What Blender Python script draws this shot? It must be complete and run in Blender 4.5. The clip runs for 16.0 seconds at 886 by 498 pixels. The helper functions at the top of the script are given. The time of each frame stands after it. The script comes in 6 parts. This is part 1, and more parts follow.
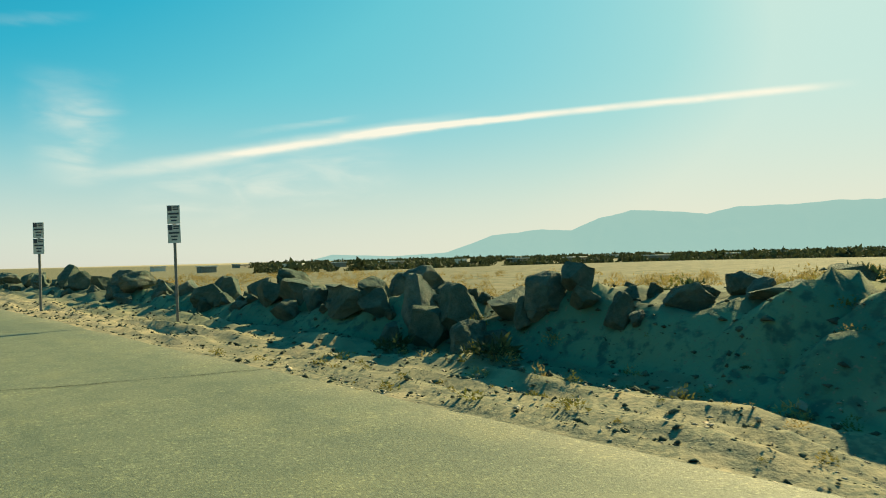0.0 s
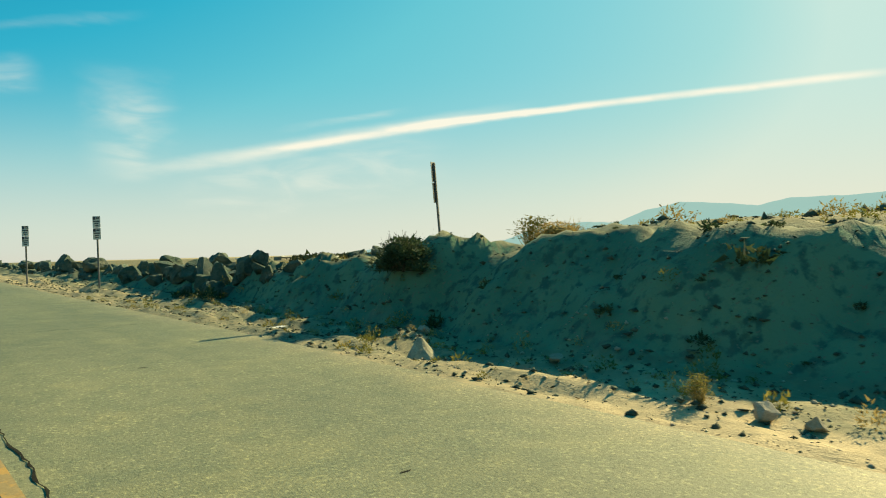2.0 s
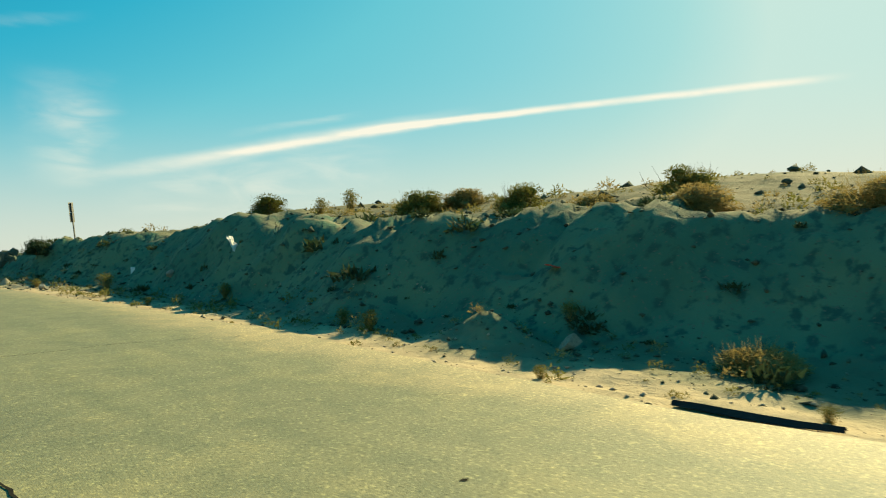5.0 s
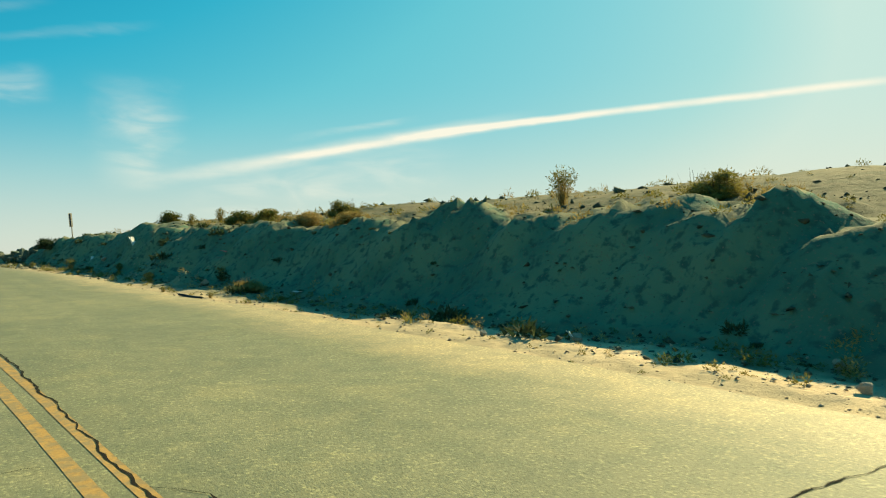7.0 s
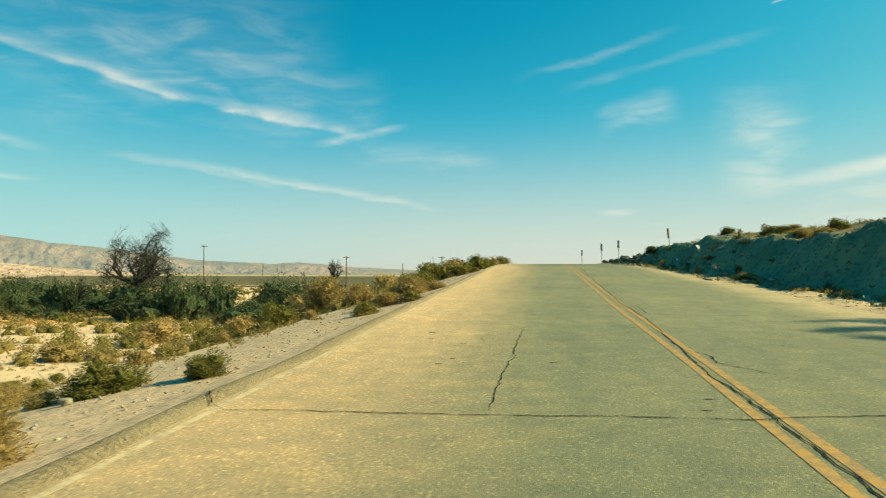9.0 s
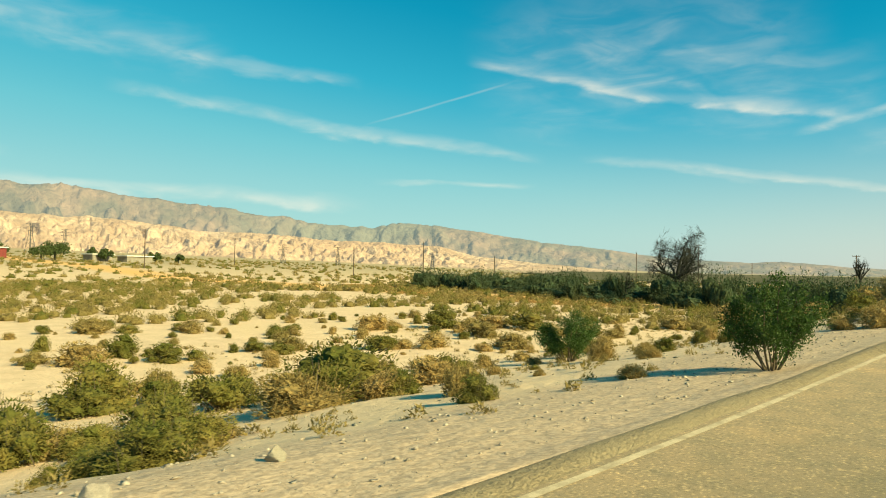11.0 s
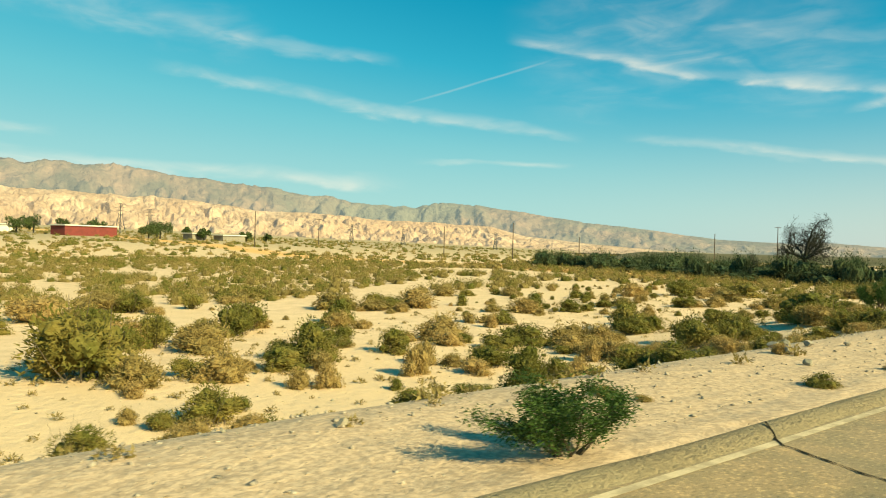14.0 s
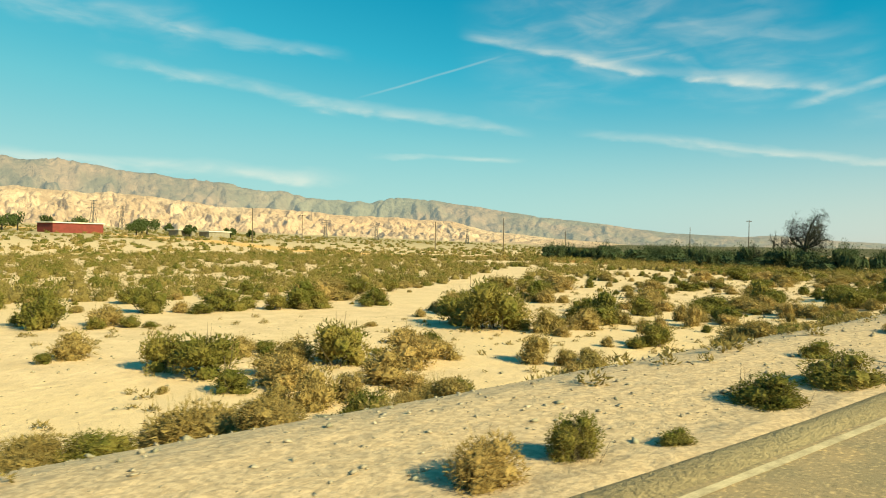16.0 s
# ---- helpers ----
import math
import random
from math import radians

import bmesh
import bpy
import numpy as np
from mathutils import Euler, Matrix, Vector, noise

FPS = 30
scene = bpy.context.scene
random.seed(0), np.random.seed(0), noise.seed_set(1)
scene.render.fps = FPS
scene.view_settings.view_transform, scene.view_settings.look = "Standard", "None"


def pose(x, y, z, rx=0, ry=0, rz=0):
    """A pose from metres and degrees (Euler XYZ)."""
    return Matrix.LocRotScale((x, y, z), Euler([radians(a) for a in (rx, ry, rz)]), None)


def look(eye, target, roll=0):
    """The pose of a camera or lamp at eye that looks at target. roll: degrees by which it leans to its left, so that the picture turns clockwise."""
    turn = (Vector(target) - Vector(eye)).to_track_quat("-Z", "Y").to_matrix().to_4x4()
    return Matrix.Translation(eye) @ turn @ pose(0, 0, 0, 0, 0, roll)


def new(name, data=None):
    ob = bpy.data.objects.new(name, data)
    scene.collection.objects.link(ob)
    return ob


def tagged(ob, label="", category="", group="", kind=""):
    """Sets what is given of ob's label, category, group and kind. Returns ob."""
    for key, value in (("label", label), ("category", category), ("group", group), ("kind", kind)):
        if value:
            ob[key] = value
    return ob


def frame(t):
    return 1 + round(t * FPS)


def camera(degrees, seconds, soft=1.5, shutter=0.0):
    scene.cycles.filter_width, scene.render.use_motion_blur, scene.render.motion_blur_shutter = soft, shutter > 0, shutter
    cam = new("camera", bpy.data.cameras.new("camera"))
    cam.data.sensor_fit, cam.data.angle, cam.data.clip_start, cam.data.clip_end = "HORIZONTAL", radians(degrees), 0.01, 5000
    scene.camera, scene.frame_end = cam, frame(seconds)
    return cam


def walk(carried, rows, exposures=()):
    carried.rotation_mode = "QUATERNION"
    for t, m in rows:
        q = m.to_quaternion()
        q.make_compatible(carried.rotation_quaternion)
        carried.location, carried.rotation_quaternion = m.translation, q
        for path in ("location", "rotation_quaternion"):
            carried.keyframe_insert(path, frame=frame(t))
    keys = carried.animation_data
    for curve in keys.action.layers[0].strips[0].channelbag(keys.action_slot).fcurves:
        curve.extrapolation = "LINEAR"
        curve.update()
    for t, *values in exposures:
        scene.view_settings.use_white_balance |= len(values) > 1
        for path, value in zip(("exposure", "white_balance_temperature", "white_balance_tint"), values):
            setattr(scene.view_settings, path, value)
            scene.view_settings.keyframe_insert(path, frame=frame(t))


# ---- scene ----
cam = camera(63.65, 16.0, soft=1.0, shutter=0.08)

walk(cam, [
    (0.0, pose(-0.389, 51.524, 3.463, 90.66, 1.42, -43.38)),
    (0.5, pose(-0.579, 48.731, 3.424, 90.58, 1.02, -42.62)),
    (1.0, pose(-0.708, 45.585, 3.368, 90.37, 0.82, -41.48)),
    (1.5, pose(-0.726, 42.689, 3.299, 90.23, 1.12, -40.45)),
    (2.0, pose(-0.689, 39.746, 3.208, 90.16, 1.44, -39.75)),
    (2.5, pose(-0.623, 36.710, 3.098, 90.22, 1.50, -39.10)),
    (3.0, pose(-0.490, 33.378, 2.963, 90.14, 1.94, -38.71)),
    (3.5, pose(-0.438, 30.225, 2.828, 90.18, 1.89, -39.53)),
    (4.0, pose(-0.505, 26.826, 2.677, 90.35, 1.70, -41.04)),
    (4.5, pose(-0.657, 23.217, 2.517, 90.42, 1.80, -42.42)),
    (5.0, pose(-0.781, 19.270, 2.349, 90.40, 2.04, -43.52)),
    (5.2, pose(-0.844, 17.767, 2.283, 90.44, 2.04, -43.79)),
    (7.3, pose(-1.324, 2.361, 1.607, 91.07, 1.12, -36.40)),
    (7.5, pose(-1.393, 1.140, 1.558, 91.19, 0.99, -33.02)),
    (8.0, pose(-1.638, -2.232, 1.427, 91.41, 0.54, -21.72)),
    (8.5, pose(-1.902, -6.066, 1.279, 91.78, 0.05, -6.86)),
    (9.0, pose(-2.010, -9.848, 1.139, 92.02, -0.19, 7.84)),
    (9.5, pose(-2.207, -13.099, 1.026, 92.18, -0.15, 20.61)),
    (10.0, pose(-2.138, -16.641, 0.915, 92.06, -0.67, 31.73)),
    (10.2, pose(-2.181, -18.190, 0.871, 91.95, -0.76, 35.94)),
    (12.3, pose(-2.469, -32.139, 0.665, 90.94, -1.06, 48.10)),
    (12.5, pose(-2.603, -33.673, 0.654, 90.75, -1.06, 48.68)),
    (13.0, pose(-2.907, -37.372, 0.623, 90.44, -1.03, 48.84)),
    (13.5, pose(-3.312, -41.056, 0.576, 90.10, -1.31, 48.39)),
    (14.0, pose(-3.835, -44.915, 0.500, 89.80, -1.38, 47.58)),
    (14.5, pose(-4.415, -48.913, 0.405, 89.53, -1.36, 46.96)),
    (15.0, pose(-5.007, -52.918, 0.299, 89.44, -1.18, 46.02)),
    (15.5, pose(-5.725, -56.963, 0.188, 89.47, -1.03, 44.93)),
    (16.0, pose(-6.503, -60.699, 0.086, 89.47, -0.98, 43.83)),
], exposures=[(0.0, 1.0), (16.0, 1.0)])

# ---- daylight: low sun from beyond the earth bank, hazy desert sky with streaky cloud ----
SUN_AZ, SUN_EL = radians(83.0), radians(30.8)


def toward(az, el):
    """Unit vector for degrees of azimuth (clockwise from the road's line) and elevation."""
    a, e = radians(az), radians(el)
    return Vector((math.sin(a) * math.cos(e), math.cos(a) * math.cos(e), math.sin(e)))


sun = new("sun", bpy.data.lights.new("sun", "SUN"))
sun.data.energy, sun.data.angle, sun.data.color = 5.0, radians(0.6), (1.0, 0.86, 0.44)
sun.matrix_world = look((0, 0, 0), -toward(83.0, 30.8))

world = bpy.data.worlds.new("sky")
scene.world = world
world.use_nodes = True
WN, WL = world.node_tree.nodes, world.node_tree.links
WN.clear()


def wnode(kind, **kw):
    n = WN.new(kind)
    for k, v in kw.items():
        if k == "op":
            n.operation = v
        elif k == "blend":
            n.blend_type = v
    return n


def wval(sock, v):
    if hasattr(v, "is_output"):
        WL.new(v, sock)
    else:
        sock.default_value = v


def wmath(op, a, b=0.0, c=0.0, clamp=False):
    n = WN.new("ShaderNodeMath")
    n.operation, n.use_clamp = op, clamp
    for i, v in enumerate((a, b, c)):
        wval(n.inputs[i], v)
    return n.outputs[0]


def wsmooth(v, lo, hi):
    n = WN.new("ShaderNodeMapRange")
    n.interpolation_type = "SMOOTHSTEP"
    wval(n.inputs[0], v)
    n.inputs[1].default_value, n.inputs[2].default_value = lo, hi
    n.inputs[3].default_value, n.inputs[4].default_value = 0.0, 1.0
    return n.outputs[0]


def wdot(v, vec):
    n = WN.new("ShaderNodeVectorMath")
    n.operation = "DOT_PRODUCT"
    WL.new(v, n.inputs[0])
    n.inputs[1].default_value = vec
    return n.outputs["Value"]


wdir = wnode("ShaderNodeTexCoord").outputs["Generated"]
sky = wnode("ShaderNodeTexSky")
sky.sky_type, sky.sun_disc = "NISHITA", False
sky.sun_elevation, sky.sun_rotation = SUN_EL, SUN_AZ
sky.air_density, sky.dust_density, sky.ozone_density, sky.altitude = 1.0, 1.2, 1.0, 0.0
# the film's cool print of the sky: from deep teal to pale cream as it brightens, milky toward the horizon
lum = wnode("ShaderNodeRGBToBW")
WL.new(sky.outputs[0], lum.inputs[0])
printed = wnode("ShaderNodeValToRGB")
WL.new(wmath("POWER", wmath("MULTIPLY", lum.outputs[0], 1 / 12.0), 0.6), printed.inputs[0])
SKY_PRINT = [(0.0, (0.001, 0.14, 0.29)), (0.33, (0.001, 0.235, 0.40)), (0.38, (0.005, 0.315, 0.49)), (0.45, (0.035, 0.44, 0.60)), (0.55, (0.14, 0.575, 0.66)),
             (0.68, (0.235, 0.635, 0.69)), (0.86, (0.38, 0.72, 0.70)), (1.0, (0.58, 0.80, 0.72))]
while len(printed.color_ramp.elements) < len(SKY_PRINT):
    printed.color_ramp.elements.new(0.5)
for e, (p, c) in zip(printed.color_ramp.elements, SKY_PRINT):
    e.position, e.color = p, (*c, 1.0)
updown = wnode("ShaderNodeSeparateXYZ")
WL.new(wdir, updown.inputs[0])
sunward = wsmooth(wdot(wdir, toward(83.0, 0.0)), -0.6, 0.9)
milky = wmath("POWER", wsmooth(updown.outputs[2], 0.28, -0.02), 1.7)
milky = wmath("MULTIPLY", milky, wmath("MULTIPLY_ADD", sunward, 0.10, 0.72))
comb = wnode("ShaderNodeMix")
comb.data_type = "RGBA"
WL.new(milky, comb.inputs[0])
WL.new(printed.outputs[0], comb.inputs[6])
horizon = wnode("ShaderNodeMix")
horizon.data_type = "RGBA"
WL.new(wsmooth(wdot(wdir, toward(83.0, 0.0)), -0.8, 0.15), horizon.inputs[0])
horizon.inputs[6].default_value, horizon.inputs[7].default_value = (0.58, 0.82, 0.69, 1.0), (0.90, 0.81, 0.60, 1.0)
WL.new(horizon.outputs[2], comb.inputs[7])

# noise that frays the clouds, stretched along the wind
wmap = wnode("ShaderNodeMapping")
wmap.inputs["Scale"].default_value = (1.0, 1.0, 3.5)
WL.new(wdir, wmap.inputs[0])


def wnoise(scale, detail, dist=0.0):
    n = WN.new("ShaderNodeTexNoise")
    WL.new(wmap.outputs[0], n.inputs["Vector"])
    n.inputs["Scale"].default_value, n.inputs["Detail"].default_value = scale, detail
    n.inputs["Distortion"].default_value = dist
    return n.outputs[0]


fray, fine = wnoise(7.0, 6.0, 0.6), wnoise(26.0, 5.0, 0.3)
wobble = wmath("ADD", wmath("MULTIPLY", wmath("SUBTRACT", fray, 0.5), 0.05), wmath("MULTIPLY", wmath("SUBTRACT", fine, 0.5), 0.014))
veil = wsmooth(fray, 0.36, 0.62)
flecks = wsmooth(fine, 0.34, 0.62)
wisps = wsmooth(wnoise(10.0, 7.0, 0.9), 0.30, 0.70)


def streak(a, b, width, strength, edge=0.0, rough=1.0, ends=0.25):
    """A streak of cloud along the great circle from a to b (degrees), frayed by rough; edge shifts it to one sharper side."""
    va, vb = toward(*a), toward(*b)
    n = va.cross(vb).normalized()
    if n.z < 0:
        n = -n
    mid = (va + vb).normalized()
    along = n.cross(mid)
    half = va.angle(vb) / 2
    off = wdot(wdir, n)
    if rough:
        off = wmath("MULTIPLY_ADD", wobble, rough, off)
    w = radians(width) * (1.5 if rough >= 1.0 else 0.9 if rough >= 0.4 else 1.0)
    strength *= 0.85 if 0.4 <= rough < 1.0 else 1.0
    up, down = wsmooth(off, w * (1.0 + edge), 0.0), wsmooth(off, -w * (1.0 - edge), 0.0)
    u = wmath("ABSOLUTE", wdot(wdir, along))
    span = wsmooth(u, math.sin(half) * (1 + ends * 0.3), math.sin(half) * (1 - ends))
    front = wsmooth(wdot(wdir, mid), 0.2, 0.5)
    m = wmath("MULTIPLY", wmath("MULTIPLY", up, down), wmath("MULTIPLY", span, front))
    m = wmath("MULTIPLY", m, strength)
    if rough >= 0.4:
        m = wmath("MULTIPLY", m, wmath("MULTIPLY_ADD", wisps, *((0.8, 0.2) if rough >= 1.0 else (0.65, 0.35))))
        m = wmath("MULTIPLY", m, wmath("MULTIPLY_ADD", veil, *((0.5, 0.5) if rough >= 1.0 else (0.4, 0.6))))
    return m


STREAKS = [
    # vapour trail and the ragged veil under it
    ((15.5, 6.1), (46.0, 11.0), 0.85, 0.5, 0.0, 0.25, 0.5),
    ((35.0, 9.75), (73.0, 11.3), 0.42, 1.0, 0.0, 0.1, 0.25),
    ((24.0, 7.8), (52.0, 11.15), 0.45, 0.6, 0.0, 0.12, 0.4),
    ((27.1, 9.7), (37.2, 11.2), 0.5, 0.42, 0.0, 0.4, 0.6),
    ((15.9, 5.8), (16.2, 13.9), 2.6, 0.5, 0.0, 1.2, 0.5),
    ((19.3, 5.0), (40.6, 7.7), 2.2, 0.42, 0.0, 1.4, 0.5),
    ((17.0, 19.3), (20.9, 19.9), 0.13, 0.35, 0.0, 0.0, 0.2),
    ((4.4, 4.6), (7.3, 4.7), 0.4, 0.8, 0.0, 0.5, 0.6),
    ((4.4, 11.9), (10.6, 13.1), 1.1, 0.4, 0.0, 1.0, 0.5),
    ((-1.9, 15.3), (10.6, 18.3), 0.6, 0.2, 0.0, 0.5, 0.5),
    ((1.9, 14.6), (17.4, 17.5), 0.6, 0.17, 0.0, 0.5, 0.5),
    # long white waves behind the road
    ((-42.5, 16.0), (-27.1, 12.8), 0.75, 0.62, 0.4, 0.5, 0.3),
    ((-29.0, 13.1), (-14.5, 11.0), 0.7, 0.75, 0.4, 0.5, 0.3),
    ((-41.6, 15.6), (-17.2, 16.0), 4.4, 0.34, 0.0, 1.5, 0.6),
    ((-23.2, 14.0), (-12.6, 12.7), 2.2, 0.34, 0.0, 1.3, 0.5),
    ((-18.2, 10.2), (-10.8, 11.7), 0.45, 0.6, 0.0, 0.4, 0.5),
    ((-15.5, 9.4), (-3.5, 8.7), 1.2, 0.3, 0.0, 1.2, 0.5),
    ((-33.4, 8.6), (-20.3, 6.7), 0.55, 0.55, 0.3, 0.5, 0.4),
    ((-28.0, 8.2), (-8.3, 5.0), 0.5, 0.75, 0.3, 0.5, 0.4),
    ((-69.6, 12.7), (-52.2, 10.2), 0.8, 0.6, 0.2, 0.6, 0.4),
    ((-56.1, 10.8), (-37.2, 8.7), 0.7, 0.5, 0.2, 0.6, 0.4),
    ((-82.2, 16.9), (-61.9, 15.3), 1.6, 0.34, 0.0, 1.3, 0.4),
    ((-65.8, 15.3), (-51.7, 14.2), 0.8, 0.4, 0.2, 0.8, 0.4),
    ((-50.8, 11.2), (-39.2, 14.7), 0.14, 0.18, 0.0, 0.1, 0.5),
    ((-87.0, 7.5), (-76.4, 7.4), 0.7, 0.45, 0.0, 0.9, 0.5),
    ((-85.1, 5.4), (-51.3, 4.7), 0.85, 0.7, 0.2, 0.6, 0.3),
    ((-49.8, 6.7), (-37.7, 6.7), 0.4, 0.5, 0.0, 0.5, 0.5),
    ((-116.0, 14.4), (-82.2, 11.5), 1.4, 0.5, 0.0, 1.0, 0.3),
    ((96.7, 13.5), (145.0, 21.2), 2.2, 0.4, 0.0, 1.2, 0.4),
    ((164.4, 19.2), (222.4, 11.5), 1.8, 0.4, 0.0, 1.2, 0.4),
]
total = None
for s in STREAKS:
    m = streak(*s)
    total = m if total is None else wmath("ADD", total, m)
total = wmath("MULTIPLY", total, wmath("MULTIPLY_ADD", flecks, 0.22, 0.78))
total = wmath("MINIMUM", wmath("MULTIPLY", total, 0.86), 0.88)
cloudmix = wnode("ShaderNodeMix")
cloudmix.data_type = "RGBA"
WL.new(total, cloudmix.inputs[0])
WL.new(comb.outputs[2], cloudmix.inputs[6])
cloudmix.inputs[7].default_value = (1.06, 0.98, 0.78, 1.0)
background = wnode("ShaderNodeBackground")
WL.new(cloudmix.outputs[2], background.inputs[0])
background.inputs[1].default_value = 0.5
WL.new(background.outputs[0], wnode("ShaderNodeOutputWorld").inputs[0])

# ---- materials ----


def shader(name, colour, second=None, rough=0.9, scale=3.0, fine=40.0, bump=0.3, bump_dist=0.02, mix=(0.35, 0.65), third=None,
           third_scale=0.4, spec=0.2, metal=0.0, island=0.0, stretch=None, random_tint=0.0, thin=0.0):
    """Procedural surface: two colours mixed by coarse noise, grain by fine noise, relief by both, an optional third colour in wide stains."""
    m = bpy.data.materials.new(name)
    m.use_nodes = True
    N, L = m.node_tree.nodes, m.node_tree.links
    p = N["Principled BSDF"]
    p.inputs["Roughness"].default_value, p.inputs["Metallic"].default_value = rough, metal
    p.inputs["Specular IOR Level"].default_value = spec
    tc = N.new("ShaderNodeTexCoord")
    vec = tc.outputs["Object"]
    if stretch:
        mp = N.new("ShaderNodeMapping")
        mp.inputs["Scale"].default_value = stretch
        L.new(vec, mp.inputs[0])
        vec = mp.outputs[0]

    def tex(s, d=5.0, r=0.6):
        n = N.new("ShaderNodeTexNoise")
        L.new(vec, n.inputs["Vector"])
        n.inputs["Scale"].default_value, n.inputs["Detail"].default_value, n.inputs["Roughness"].default_value = s, d, r
        return n.outputs[0]

    def ramp(v, lo, hi):
        n = N.new("ShaderNodeMapRange")
        L.new(v, n.inputs[0])
        n.inputs[1].default_value, n.inputs[2].default_value = lo, hi
        return n.outputs[0]

    def blend(f, a, b, kind="MIX"):
        n = N.new("ShaderNodeMix")
        n.data_type, n.blend_type = "RGBA", kind
        for sock, v in ((n.inputs[0], f), (n.inputs[6], a), (n.inputs[7], b)):
            if hasattr(v, "is_output"):
                L.new(v, sock)
            else:
                sock.default_value = v if isinstance(v, float) else (*v, 1.0)
        return n.outputs[2]

    second = second or tuple(c * 0.7 for c in colour)
    coarse, grain = tex(scale), tex(fine, 3.0)
    c = blend(ramp(coarse, *mix), colour, second)
    if third:
        c = blend(ramp(tex(third_scale, 3.0), 0.45, 0.65), c, third)
    c = blend(ramp(grain, 0.3, 0.7), c, blend(1.0, c, (0.72, 0.72, 0.72), "MULTIPLY"))
    if island:
        g = N.new("ShaderNodeNewGeometry")
        c = blend(ramp(g.outputs["Random Per Island"], 0.0, 1.0), c, blend(1.0, c, (1 - island,) * 3, "MULTIPLY"))
    if random_tint:
        o = N.new("ShaderNodeObjectInfo")
        c = blend(ramp(o.outputs["Random"], 0.0, 1.0), c, blend(1.0, c, (1 - random_tint, 1 - random_tint * 0.8, 1 - random_tint), "MULTIPLY"))
    L.new(c, p.inputs["Base Color"])
    if thin:
        # leaves and dry twigs let some of the light behind them through
        t, mx = N.new("ShaderNodeBsdfTranslucent"), N.new("ShaderNodeMixShader")
        L.new(c, t.inputs[0])
        mx.inputs[0].default_value = thin
        L.new(p.outputs[0], mx.inputs[1])
        L.new(t.outputs[0], mx.inputs[2])
        L.new(mx.outputs[0], N["Material Output"].inputs[0])
    if bump:
        b = N.new("ShaderNodeBump")
        b.inputs["Strength"].default_value, b.inputs["Distance"].default_value = bump, bump_dist
        mixh = N.new("ShaderNodeMath")
        mixh.operation = "MULTIPLY_ADD"
        L.new(grain, mixh.inputs[0])
        mixh.inputs[1].default_value = 0.5
        L.new(coarse, mixh.inputs[2])
        L.new(mixh.outputs[0], b.inputs["Height"])
        L.new(b.outputs[0], p.inputs["Normal"])
    return m


SAND = shader("desert_sand", (0.74, 0.55, 0.345), (0.59, 0.435, 0.27), 0.95, 0.9, 38.0, 0.65, 0.03, third=(0.67, 0.50, 0.30), third_scale=0.06)


